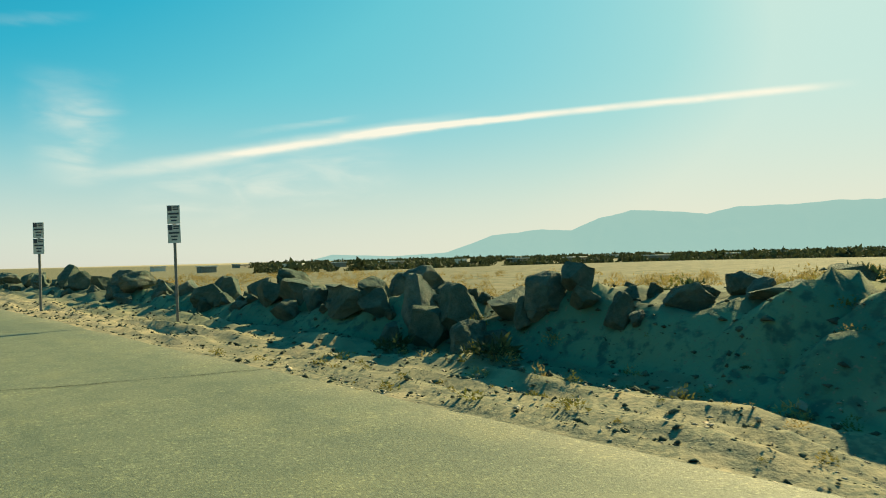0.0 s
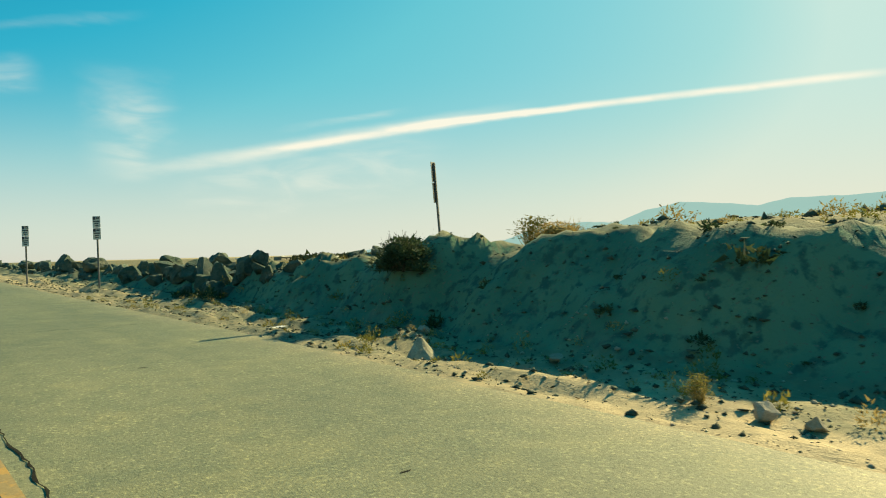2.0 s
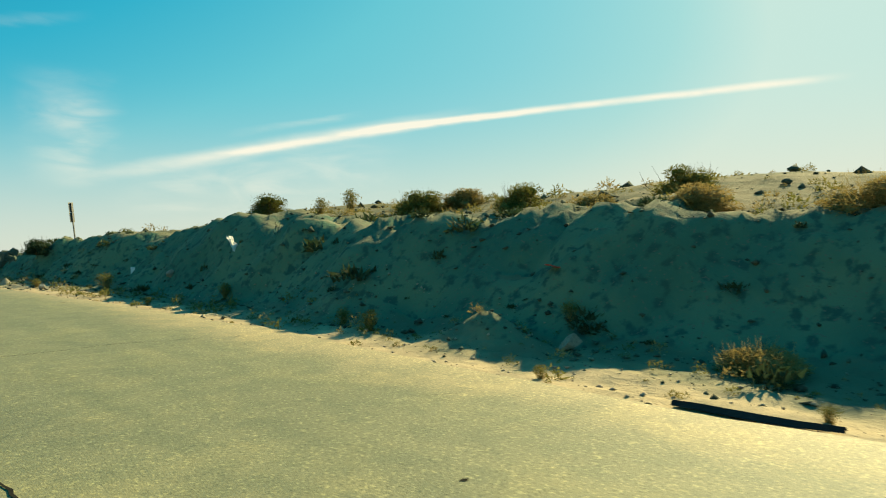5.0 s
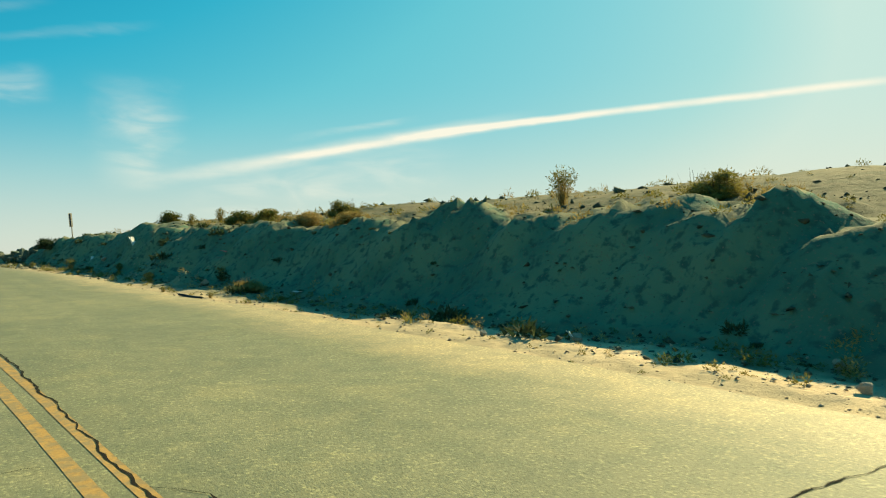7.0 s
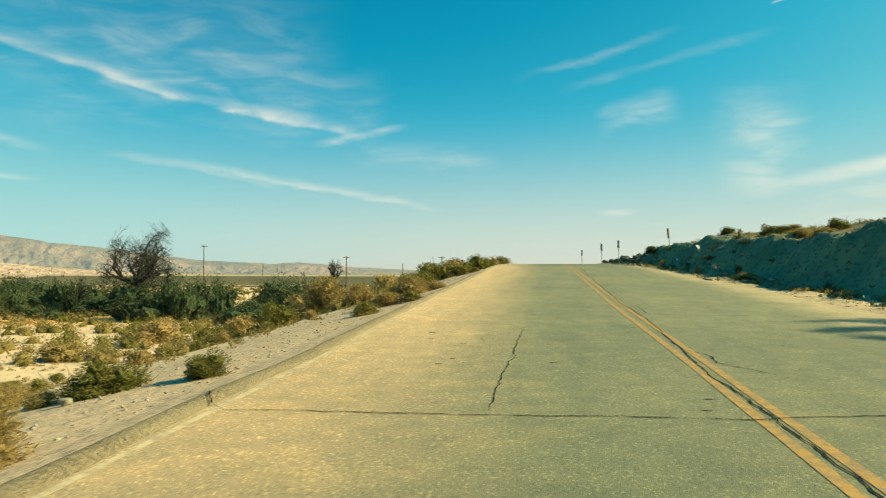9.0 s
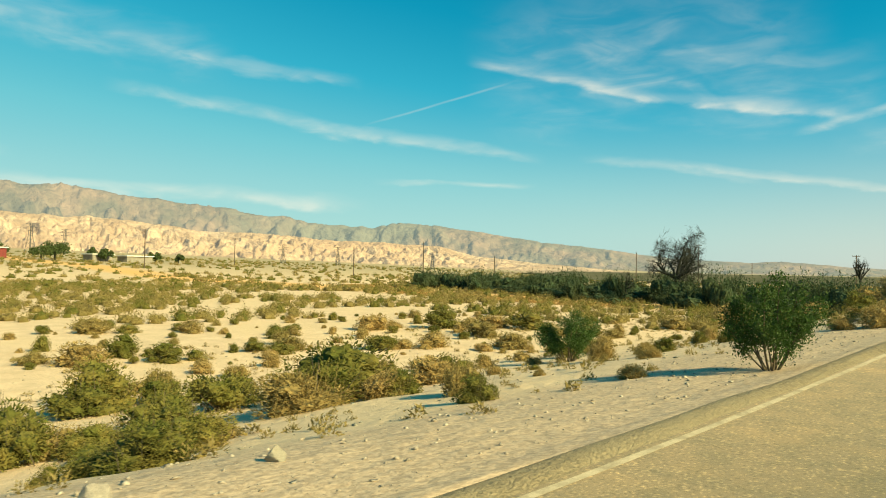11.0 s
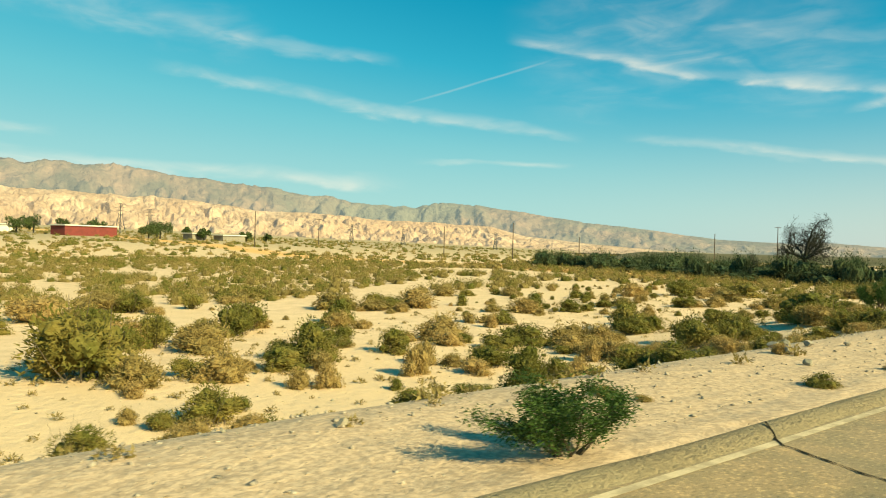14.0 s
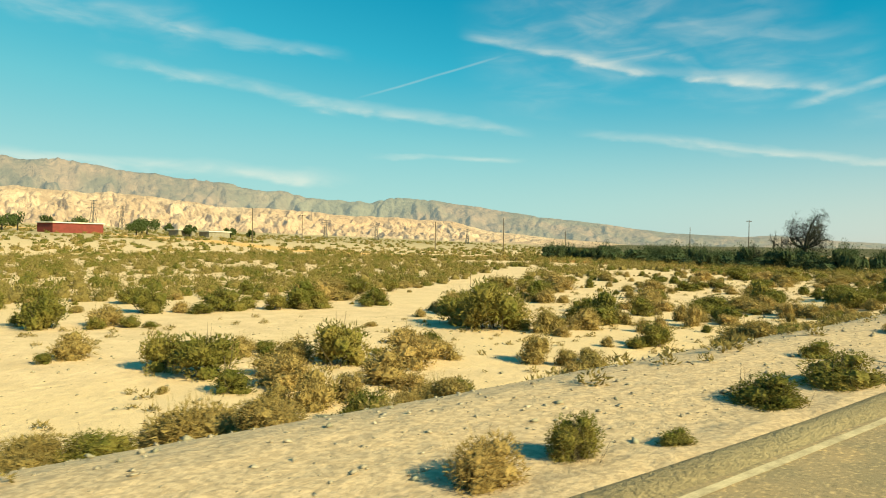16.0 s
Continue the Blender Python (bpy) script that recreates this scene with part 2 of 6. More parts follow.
def ground_zones(m):
    """Loose soil on the bank, its shade and sunlit tops put into its colour, greyer gravel on the shoulder and ochre
    dry grass before the thicket, with ragged borders.
    """
    N, L = m.node_tree.nodes, m.node_tree.links
    p = N["Principled BSDF"]
    base = p.inputs["Base Color"].links[0].from_socket
    tc = N.new("ShaderNodeTexCoord").outputs["Object"]
    xyz = N.new("ShaderNodeSeparateXYZ")
    L.new(tc, xyz.inputs[0])

    def tex(s, d=6.0):
        n = N.new("ShaderNodeTexNoise")
        L.new(tc, n.inputs["Vector"])
        n.inputs["Scale"].default_value, n.inputs["Detail"].default_value = s, d
        return n.outputs[0]

    def rng(v, lo, hi):
        n = N.new("ShaderNodeMapRange")
        n.interpolation_type = "SMOOTHSTEP"
        L.new(v, n.inputs[0])
        n.inputs[1].default_value, n.inputs[2].default_value = lo, hi
        return n.outputs[0]

    def op(kind, u, v):
        n = N.new("ShaderNodeMath")
        n.operation = kind
        for sock, w in zip(n.inputs, (u, v)):
            if hasattr(w, "is_output"):
                L.new(w, sock)
            else:
                sock.default_value = w
        return n.outputs[0]

    def mix(f, u, v):
        n = N.new("ShaderNodeMix")
        n.data_type = "RGBA"
        L.new(f, n.inputs[0])
        for sock, w in ((n.inputs[6], u), (n.inputs[7], v)):
            if hasattr(w, "is_output"):
                L.new(w, sock)
            else:
                sock.default_value = (*w, 1.0)
        return n.outputs[2]

    ragged = op("ADD", xyz.outputs[0], op("MULTIPLY", op("SUBTRACT", tex(0.8), 0.5), 2.2))
    # scrubby flats far out
    far = op("MAXIMUM", op("ABSOLUTE", xyz.outputs[0], 0.0), op("ABSOLUTE", xyz.outputs[1], 0.0))
    base = mix(op("MULTIPLY", rng(far, 110.0, 320.0), 0.85), base, (0.30, 0.245, 0.135))
    # soil on the slope, the shade's dark teal painted in, with tan dust and stones
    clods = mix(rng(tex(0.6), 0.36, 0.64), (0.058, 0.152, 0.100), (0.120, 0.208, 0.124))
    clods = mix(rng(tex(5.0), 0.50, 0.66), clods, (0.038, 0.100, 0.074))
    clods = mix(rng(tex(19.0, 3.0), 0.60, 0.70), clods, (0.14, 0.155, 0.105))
    # level soil is coloured paler by its normal, painting in the sunlit tops
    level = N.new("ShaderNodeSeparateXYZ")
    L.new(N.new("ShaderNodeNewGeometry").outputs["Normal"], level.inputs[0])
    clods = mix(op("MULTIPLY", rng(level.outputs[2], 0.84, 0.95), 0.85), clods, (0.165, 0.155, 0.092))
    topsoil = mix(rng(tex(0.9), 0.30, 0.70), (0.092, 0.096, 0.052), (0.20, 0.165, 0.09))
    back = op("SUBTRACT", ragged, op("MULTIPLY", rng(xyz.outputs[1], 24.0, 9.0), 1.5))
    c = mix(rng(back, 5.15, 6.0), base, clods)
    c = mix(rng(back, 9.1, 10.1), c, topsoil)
    c = mix(rng(ragged, 400.0, 900.0), c, base)
    # grey gravel turned up along the pull-out's edge
    grit = mix(rng(tex(14.0), 0.42, 0.58), (0.10, 0.11, 0.075), (0.21, 0.19, 0.115))
    strip = op("MULTIPLY", rng(ragged, 3.6, 4.4), rng(ragged, 6.2, 5.2))
    strip = op("MULTIPLY", strip, op("MULTIPLY", rng(xyz.outputs[1], 42.0, 50.0), rng(xyz.outputs[1], 72.0, 58.0)))
    # trampled dusty soil over the rest of the pull-out
    dusty = op("MULTIPLY", op("MULTIPLY", rng(ragged, 3.0, 4.0), rng(ragged, 6.6, 5.8)), op("ADD", op("MULTIPLY", rng(xyz.outputs[1], 41.0, 49.0), 0.35), 0.65))
    dust = mix(rng(tex(2.3), 0.36, 0.64), (0.36, 0.285, 0.16), (0.155, 0.15, 0.09))
    c = mix(op("MULTIPLY", dusty, 0.85), c, dust)
    c = mix(op("MULTIPLY", strip, op("ADD", op("MULTIPLY", rng(tex(1.7), 0.36, 0.52), 0.35), 0.6)), c, grit)
    ochre = op("MULTIPLY", rng(xyz.outputs[1], 42.0, 50.0), op("MULTIPLY", rng(xyz.outputs[1], 66.0, 56.0), rng(xyz.outputs[0], -34.0, -46.0)))
    c = mix(op("MULTIPLY", ochre, rng(tex(0.11, 4.0), 0.30, 0.45)), c, (0.62, 0.36, 0.125))
    gravel = mix(rng(tex(16.0), 0.42, 0.58), (0.49, 0.365, 0.24), (0.33, 0.245, 0.16))
    # pale gravel shoulder by its distance from the bending road
    bend = op("MINIMUM", op("ADD", xyz.outputs[1], 16.8), 0.0)
    across = op("ADD", xyz.outputs[0], op("MULTIPLY", op("MULTIPLY", bend, bend), 0.0020))
    across = op("ADD", across, op("MULTIPLY", op("SUBTRACT", tex(0.7), 0.5), 2.0))
    shoulder = op("MULTIPLY", rng(across, -9.8, -8.4), rng(across, -4.0, -5.4))
    c = mix(op("MULTIPLY", shoulder, 0.75), c, gravel)
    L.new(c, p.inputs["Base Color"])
    # coarse relief of clods and footmarks
    b = N.new("ShaderNodeBump")
    b.inputs["Strength"].default_value, b.inputs["Distance"].default_value = 0.75, 0.075
    L.new(tex(3.2, 8.0), b.inputs["Height"])
    old = p.inputs["Normal"].links[0].from_node
    L.new(b.outputs[0], old.inputs["Normal"])
    return m


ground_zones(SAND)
ASPHALT = shader("worn_asphalt", (0.168, 0.175, 0.099), (0.138, 0.147, 0.086), 0.74, 0.45, 70.0, 0.8, 0.014, third=(0.19, 0.19, 0.105), third_scale=0.13, spec=0.35)


def road_zones(m):
    """Pale and dark stone chips in the asphalt, worn wheel tracks, and blown sand toward both edges."""
    N, L = m.node_tree.nodes, m.node_tree.links
    p = N["Principled BSDF"]
    c = p.inputs["Base Color"].links[0].from_socket
    tc = N.new("ShaderNodeTexCoord").outputs["Object"]
    xyz = N.new("ShaderNodeSeparateXYZ")
    L.new(tc, xyz.inputs[0])

    def op(kind, u, v):
        n = N.new("ShaderNodeMath")
        n.operation = kind
        for sock, w in zip(n.inputs, (u, v)):
            if hasattr(w, "is_output"):
                L.new(w, sock)
            else:
                sock.default_value = w
        return n.outputs[0]

    def rng(v, lo, hi):
        n = N.new("ShaderNodeMapRange")
        n.interpolation_type = "SMOOTHSTEP"
        L.new(v, n.inputs[0])
        n.inputs[1].default_value, n.inputs[2].default_value = lo, hi
        return n.outputs[0]

    def mix(f, u, v, kind="MIX"):
        n = N.new("ShaderNodeMix")
        n.data_type, n.blend_type = "RGBA", kind
        L.new(f, n.inputs[0])
        L.new(u, n.inputs[6])
        n.inputs[7].default_value = (*v, 1.0)
        return n.outputs[2]

    def tex(s, d, stretch=None):
        n = N.new("ShaderNodeTexNoise")
        vec = tc
        if stretch:
            mp = N.new("ShaderNodeMapping")
            mp.inputs["Scale"].default_value = stretch
            L.new(tc, mp.inputs[0])
            vec = mp.outputs[0]
        L.new(vec, n.inputs["Vector"])
        n.inputs["Scale"].default_value, n.inputs["Detail"].default_value = s, d
        return n.outputs[0]

    bend = op("MINIMUM", op("ADD", xyz.outputs[1], 16.8), 0.0)
    across = op("ADD", xyz.outputs[0], op("MULTIPLY", op("MULTIPLY", bend, bend), 0.0020))
    ragged = op("ADD", across, op("MULTIPLY", op("SUBTRACT", tex(0.9, 6.0), 0.5), 1.3))
    c = mix(op("MULTIPLY", rng(across, -1.6, -4.9), 0.75), c, (0.48, 0.33, 0.175))
    c = mix(op("MULTIPLY", rng(tex(1.0, 4.0, (1.6, 0.09, 1.0)), 0.46, 0.68), 0.5), c, (0.75, 0.80, 0.80), "MULTIPLY")
    c = mix(op("MULTIPLY", rng(ragged, 3.4, 4.9), 0.7), c, (0.36, 0.29, 0.165))
    c = mix(op("MULTIPLY", rng(ragged, -4.6, -5.6), 0.6), c, (0.36, 0.275, 0.15))
    c = mix(op("MULTIPLY", rng(tex(3.2, 5.0), 0.44, 0.62), 0.6), c, (0.76, 0.82, 0.84), "MULTIPLY")
    c = mix(op("MULTIPLY", rng(tex(1.3, 4.0), 0.50, 0.68), 0.5), c, (1.32, 1.22, 1.10), "MULTIPLY")
    # paler stretch beside the bank, darker stretches before and after it
    along = xyz.outputs[1]
    c = mix(op("MULTIPLY", op("MULTIPLY", rng(along, 46.0, 34.0), rng(along, -6.0, 6.0)), 0.8), c, (1.30, 1.24, 1.18), "MULTIPLY")
    c = mix(op("MULTIPLY", rng(along, -2.0, -26.0), 0.85), c, (0.64, 0.66, 0.68), "MULTIPLY")
    c = mix(op("MULTIPLY", rng(along, 47.0, 56.0), 0.8), c, (0.84, 0.90, 0.90), "MULTIPLY")
    chips = tex(34.0, 3.0)
    c = mix(op("MULTIPLY", rng(chips, 0.56, 0.68), 0.85), c, (1.9, 1.82, 1.65), "MULTIPLY")
    c = mix(op("MULTIPLY", rng(tex(9.0, 2.0), 0.66, 0.74), 0.6), c, (1.7, 1.6, 1.45), "MULTIPLY")
    c = mix(op("MULTIPLY", rng(chips, 0.44, 0.33), 0.65), c, (0.5, 0.55, 0.55), "MULTIPLY")
    L.new(c, p.inputs["Base Color"])
    return m


road_zones(ASPHALT)
DIKE = shader("rough_asphalt_dike", (0.37, 0.295, 0.17), (0.225, 0.185, 0.112), 0.9, 22.0, 70.0, 1.0, 0.05, third=(0.34, 0.28, 0.165), third_scale=0.6)
GRAVEL = shader("pale_gravel", (0.47, 0.39, 0.28), (0.33, 0.27, 0.2), 0.95, 5.0, 50.0, 0.7, 0.02)
CRACK = shader("crack_void", (0.018, 0.017, 0.014), (0.03, 0.028, 0.02), 1.0, 8.0, 60.0, 0.3, 0.01, spec=0.05)
YELLOW = shader("faded_yellow_paint", (0.44, 0.26, 0.075), (0.29, 0.21, 0.095), 0.75, 9.0, 40.0, 0.35, 0.006, mix=(0.42, 0.56))
WHITE = shader("worn_white_paint", (0.60, 0.49, 0.31), (0.40, 0.325, 0.20), 0.75, 5.0, 60.0, 0.35, 0.006, mix=(0.42, 0.62))
ROCK = shader("granite_boulder", (0.115, 0.155, 0.122), (0.066, 0.094, 0.076), 0.9, 2.6, 22.0, 0.9, 0.06, random_tint=0.35, third=(0.20, 0.20, 0.148), third_scale=1.1)
STONE = shader("pale_stone", (0.55, 0.48, 0.37), (0.4, 0.34, 0.26), 0.9, 6.0, 50.0, 0.5, 0.01, island=0.4, random_tint=0.3)
BRUSH_DRY = shader("dry_twigs", (0.58, 0.415, 0.165), (0.40, 0.285, 0.10), 0.9, 4.0, 30.0, 0.0, island=0.25, random_tint=0.35, thin=0.38)
BRUSH_GREEN = shader("olive_leaves", (0.185, 0.19, 0.038), (0.38, 0.295, 0.08), 0.85, 2.2, 30.0, 0.0, island=0.22, random_tint=0.4, thin=0.38)
BRUSH_DARK = shader("creosote_leaves", (0.062, 0.135, 0.026), (0.105, 0.175, 0.036), 0.6, 3.0, 30.0, 0.0, island=0.5, random_tint=0.2, thin=0.3)
THICKET_LEAF = shader("thicket_leaves", (0.055, 0.10, 0.045), (0.105, 0.13, 0.055), 0.85, 2.0, 20.0, 0.0, island=0.5, thin=0.25)
BRUSH_GREY = shader("thicket_twigs", (0.10, 0.115, 0.052), (0.065, 0.08, 0.036), 0.9, 2.0, 20.0, 0.0, island=0.5, thin=0.2)
STEM = shader("grey_stems", (0.15, 0.12, 0.075), (0.09, 0.075, 0.05), 0.9, 10.0, 60.0, 0.0, island=0.3)
BARK = shader("dead_bark", (0.040, 0.042, 0.034), (0.024, 0.027, 0.022), 0.95, 3.0, 25.0, 0.6, 0.03)
POLE_WOOD = shader("weathered_pole_wood", (0.13, 0.10, 0.07), (0.08, 0.06, 0.045), 0.9, 2.0, 30.0, 0.4, 0.01, stretch=(6, 6, 0.6))
STEEL = shader("galvanised_steel", (0.20, 0.20, 0.19), (0.13, 0.13, 0.125), 0.5, 8.0, 60.0, 0.2, 0.003, metal=0.7, spec=0.5)
SIGN_WHITE = shader("sign_white_sheet", (0.66, 0.64, 0.58), (0.56, 0.53, 0.46), 0.5, 4.0, 40.0, 0.1, 0.002, spec=0.4)
SIGN_INK = shader("sign_dark_print", (0.06, 0.06, 0.075), (0.09, 0.09, 0.10), 0.6, 6.0, 50.0, 0.0)
PLASTIC = shader("white_litter", (0.78, 0.76, 0.70), (0.62, 0.59, 0.52), 0.5, 9.0, 40.0, 0.3, 0.01)
RED_LITTER = shader("red_litter", (0.55, 0.10, 0.06), (0.42, 0.07, 0.04), 0.5, 9.0, 40.0, 0.2, 0.01)
# rubber of the torn tyre piece, and painted shade on the strip beside the asphalt
RUBBER_AND_SHADE = shader("tyre_rubber_and_shade", (0.022, 0.022, 0.022), (0.035, 0.033, 0.03), 0.8, 9.0, 60.0, 0.4, 0.01)
RED_WALL = shader("red_siding", (0.21, 0.048, 0.042), (0.16, 0.04, 0.034), 0.8, 0.8, 12.0, 0.2, 0.02)
WHITE_TRIM = shader("white_trim", (0.74, 0.71, 0.63), (0.62, 0.58, 0.5), 0.7, 0.9, 12.0, 0.1, 0.01)
GREY_WALL = shader("grey_shed_wall", (0.30, 0.27, 0.21), (0.22, 0.2, 0.16), 0.85, 0.8, 12.0, 0.2, 0.02)
GLASS = shader("dark_window_glass", (0.03, 0.035, 0.04), (0.05, 0.05, 0.05), 0.12, 2.0, 10.0, 0.0, spec=0.6)
TREE_LEAF = shader("distant_tree_leaves", (0.08, 0.13, 0.035), (0.12, 0.155, 0.05), 0.8, 1.0, 8.0, 0.0, island=0.5, thin=0.25)
BALLAST = shader("dark_embankment", (0.13, 0.12, 0.075), (0.085, 0.085, 0.05), 0.95, 0.15, 2.0, 0.5, 0.2)


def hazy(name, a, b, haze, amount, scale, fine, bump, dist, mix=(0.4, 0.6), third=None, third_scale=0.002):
    """A far hillside: its own rock colours, with the haze painted in as a glow of the surface."""
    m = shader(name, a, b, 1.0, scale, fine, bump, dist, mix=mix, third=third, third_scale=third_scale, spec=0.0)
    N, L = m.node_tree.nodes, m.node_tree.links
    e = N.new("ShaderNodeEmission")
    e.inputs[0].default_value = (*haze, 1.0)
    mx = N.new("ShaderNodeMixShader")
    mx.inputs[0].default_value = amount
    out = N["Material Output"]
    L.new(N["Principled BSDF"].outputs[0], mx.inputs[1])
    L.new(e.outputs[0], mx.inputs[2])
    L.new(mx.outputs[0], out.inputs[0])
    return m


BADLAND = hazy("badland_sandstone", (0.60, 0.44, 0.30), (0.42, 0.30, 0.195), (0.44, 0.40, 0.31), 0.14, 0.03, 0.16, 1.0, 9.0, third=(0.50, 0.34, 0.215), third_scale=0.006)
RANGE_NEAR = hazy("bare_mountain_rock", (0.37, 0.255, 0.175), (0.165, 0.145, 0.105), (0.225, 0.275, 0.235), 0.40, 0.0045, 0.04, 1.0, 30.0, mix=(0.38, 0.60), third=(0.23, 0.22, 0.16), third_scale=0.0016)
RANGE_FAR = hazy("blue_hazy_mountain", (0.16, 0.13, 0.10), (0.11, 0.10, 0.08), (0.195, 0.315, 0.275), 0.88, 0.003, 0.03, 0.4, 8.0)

# ---- small builders ----


def smooth01(v):
    v = np.clip(v, 0.0, 1.0)
    return v * v * (3 - 2 * v)


def lattice(ix, iy, seed):
    h = (ix.astype(np.int64) * 374761393 + iy.astype(np.int64) * 668265263 + seed * 1442695041) & 0x7FFFFFFF
    h = ((h ^ (h >> 13)) * 1274126177) & 0x7FFFFFFF
    return ((h ^ (h >> 16)) & 0xFFFF) / 65535.0


def vnoise(x, y, seed=0):
    """Smooth value noise in 0..1 on arrays."""
    x, y = np.asarray(x, float), np.asarray(y, float)
    ix, iy = np.floor(x), np.floor(y)
    fx, fy = smooth01(x - ix), smooth01(y - iy)
    a, b = lattice(ix, iy, seed), lattice(ix + 1, iy, seed)
    c, d = lattice(ix, iy + 1, seed), lattice(ix + 1, iy + 1, seed)
    return (a * (1 - fx) + b * fx) * (1 - fy) + (c * (1 - fx) + d * fx) * fy


def fbm(x, y, octaves=4, seed=0, gain=0.5):
    s, amp, tot = 0.0, 1.0, 0.0
    for o in range(octaves):
        s = s + amp * vnoise(x * 2.0 ** o + 17.3 * o, y * 2.0 ** o - 9.1 * o, seed + o)
        tot += amp
        amp *= gain
    return s / tot


def mesh_from(name, verts, faces, material=None, smooth=False):
    me = bpy.data.meshes.new(name)
    me.from_pydata([tuple(v) for v in verts], [], [tuple(f) for f in faces])
    if material:
        me.materials.append(material)
    if smooth:
        me.polygons.foreach_set("use_smooth", [True] * len(me.polygons))
    me.update()
    return me


def grid_mesh(name, X, Y, Z, material, smooth=True):
    """A sheet over arrays of one shape."""
    r, c = X.shape
    me = bpy.data.meshes.new(name)
    co = np.stack([X, Y, Z], -1).reshape(-1, 3)
    i = np.arange((r - 1) * (c - 1))
    a = (i // (c - 1)) * c + i % (c - 1)
    quads = np.stack([a, a + 1, a + c + 1, a + c], 1).ravel()
    me.vertices.add(len(co))
    me.vertices.foreach_set("co", co.ravel())
    me.loops.add(len(quads))
    me.loops.foreach_set("vertex_index", quads.astype(np.int32))
    me.polygons.add(len(i))
    me.polygons.foreach_set("loop_start", np.arange(0, len(quads), 4, dtype=np.int32))
    me.polygons.foreach_set("use_smooth", np.full(len(i), smooth))
    me.update()
    me.validate()
    me.materials.append(material)
    return me


def part(name, data, material, parent, label=""):
    """One mesh object under a thing or part; data is a mesh or a bmesh."""
    if isinstance(data, bmesh.types.BMesh):
        me = bpy.data.meshes.new(name)
        data.to_mesh(me)
        data.free()
        data = me
    if material and not data.materials:
        data.materials.append(material)
    ob = new(name, data)
    ob.parent = parent
    return tagged(ob, label)


def thing(name, at, label, category, group="", kind="", turn=0.0):
    ob = new(name)
    ob.matrix_world = pose(*at, 0, 0, turn)
    return tagged(ob, label, category, group, kind)


def box(bm, x0, x1, y0, y1, z0, z1, bevel=0.0):
    vs = [bm.verts.new((x, y, z)) for z in (z0, z1) for y in (y0, y1) for x in (x0, x1)]
    fs = [bm.faces.new([vs[i] for i in f]) for f in ((0, 2, 3, 1), (4, 5, 7, 6), (0, 1, 5, 4), (2, 6, 7, 3), (0, 4, 6, 2), (1, 3, 7, 5))]
    if bevel:
        es = {e for f in fs for e in f.edges}
        bmesh.ops.bevel(bm, geom=list(es), offset=bevel, segments=2, affect="EDGES")
    return bm


def tube(bm, pts, radii, sides=6):
    """A tapered tube along points."""
    rings = []
    for i, p in enumerate(pts):
        p = Vector(p)
        d = (Vector(pts[min(i + 1, len(pts) - 1)]) - Vector(pts[max(i - 1, 0)])).normalized()
        u = d.orthogonal().normalized()
        v = d.cross(u)
        rings.append([bm.verts.new(p + (u * math.cos(a) + v * math.sin(a)) * radii[i]) for a in (k * math.tau / sides for k in range(sides))])
    for a, b in zip(rings, rings[1:]):
        for k in range(sides):
            bm.faces.new((a[k], a[(k + 1) % sides], b[(k + 1) % sides], b[k]))
    bm.faces.new(rings[0][::-1])
    bm.faces.new(rings[-1])
    return bm


# ---- the lie of the land ----
PROFILE_Y = np.arange(-168.0, 274.0, 21.0)
PROFILE_Z = np.array([-3.6, -3.2, -2.8, -2.3, -1.9, -1.48, -0.95, -0.71, 0.0, 0.91, 1.76, 2.18, 2.5, 2.6, 2.45, 2.1, 1.7, 1.3, 0.9, 0.6, 0.4, 0.2])[:len(PROFILE_Y)]


def road_x(y):
    """Sideways sweep of the road where it bends."""
    return -0.0020 * np.minimum(np.asarray(y, float) + 16.8, 0.0) ** 2


def road_z(y):
    """Height of the road along its length."""
    y = np.asarray(y, float)
    i = np.clip(((y - PROFILE_Y[0]) / 21.0).astype(int), 0, len(PROFILE_Y) - 2)
    f = np.clip((y - PROFILE_Y[0]) / 21.0 - i, 0.0, 1.0)
    m = np.gradient(PROFILE_Z)
    return (PROFILE_Z[i] * (2 * f ** 3 - 3 * f ** 2 + 1) + m[i] * (f ** 3 - 2 * f ** 2 + f)
            + PROFILE_Z[i + 1] * (3 * f ** 2 - 2 * f ** 3) + m[i + 1] * (f ** 3 - f ** 2))


def edge_right(y):
    """Distance of the ragged sandy edge of the asphalt from the centre line, on the bank's side."""
    return np.interp(y, [8.0, 18.0, 22.0, 25.0, 29.0, 34.0, 38.0, 42.0, 60.0], [5.3, 5.2, 4.75, 4.75, 4.95, 4.7, 4.4, 4.2, 4.1])


CREST_Y = [-79.7, -23.7, -6.6, 4.7, 7.7, 10.7, 14.2, 20.8, 23.5, 26.6, 30.7, 33.8, 36.8, 38.3, 40.9, 44.4, 45.9, 47.2, 49.3, 52.0, 56.6, 59.5, 68.3, 104.4]
CREST_H = [0.3, 0.5, 1.1, 1.5, 1.7, 2.1, 1.99, 1.91, 1.76, 1.85, 1.73, 1.84, 1.9, 2.1, 1.76, 1.68, 1.63, 1.68, 1.22, 1.1, 0.95, 0.62, 0.3, 0.16]


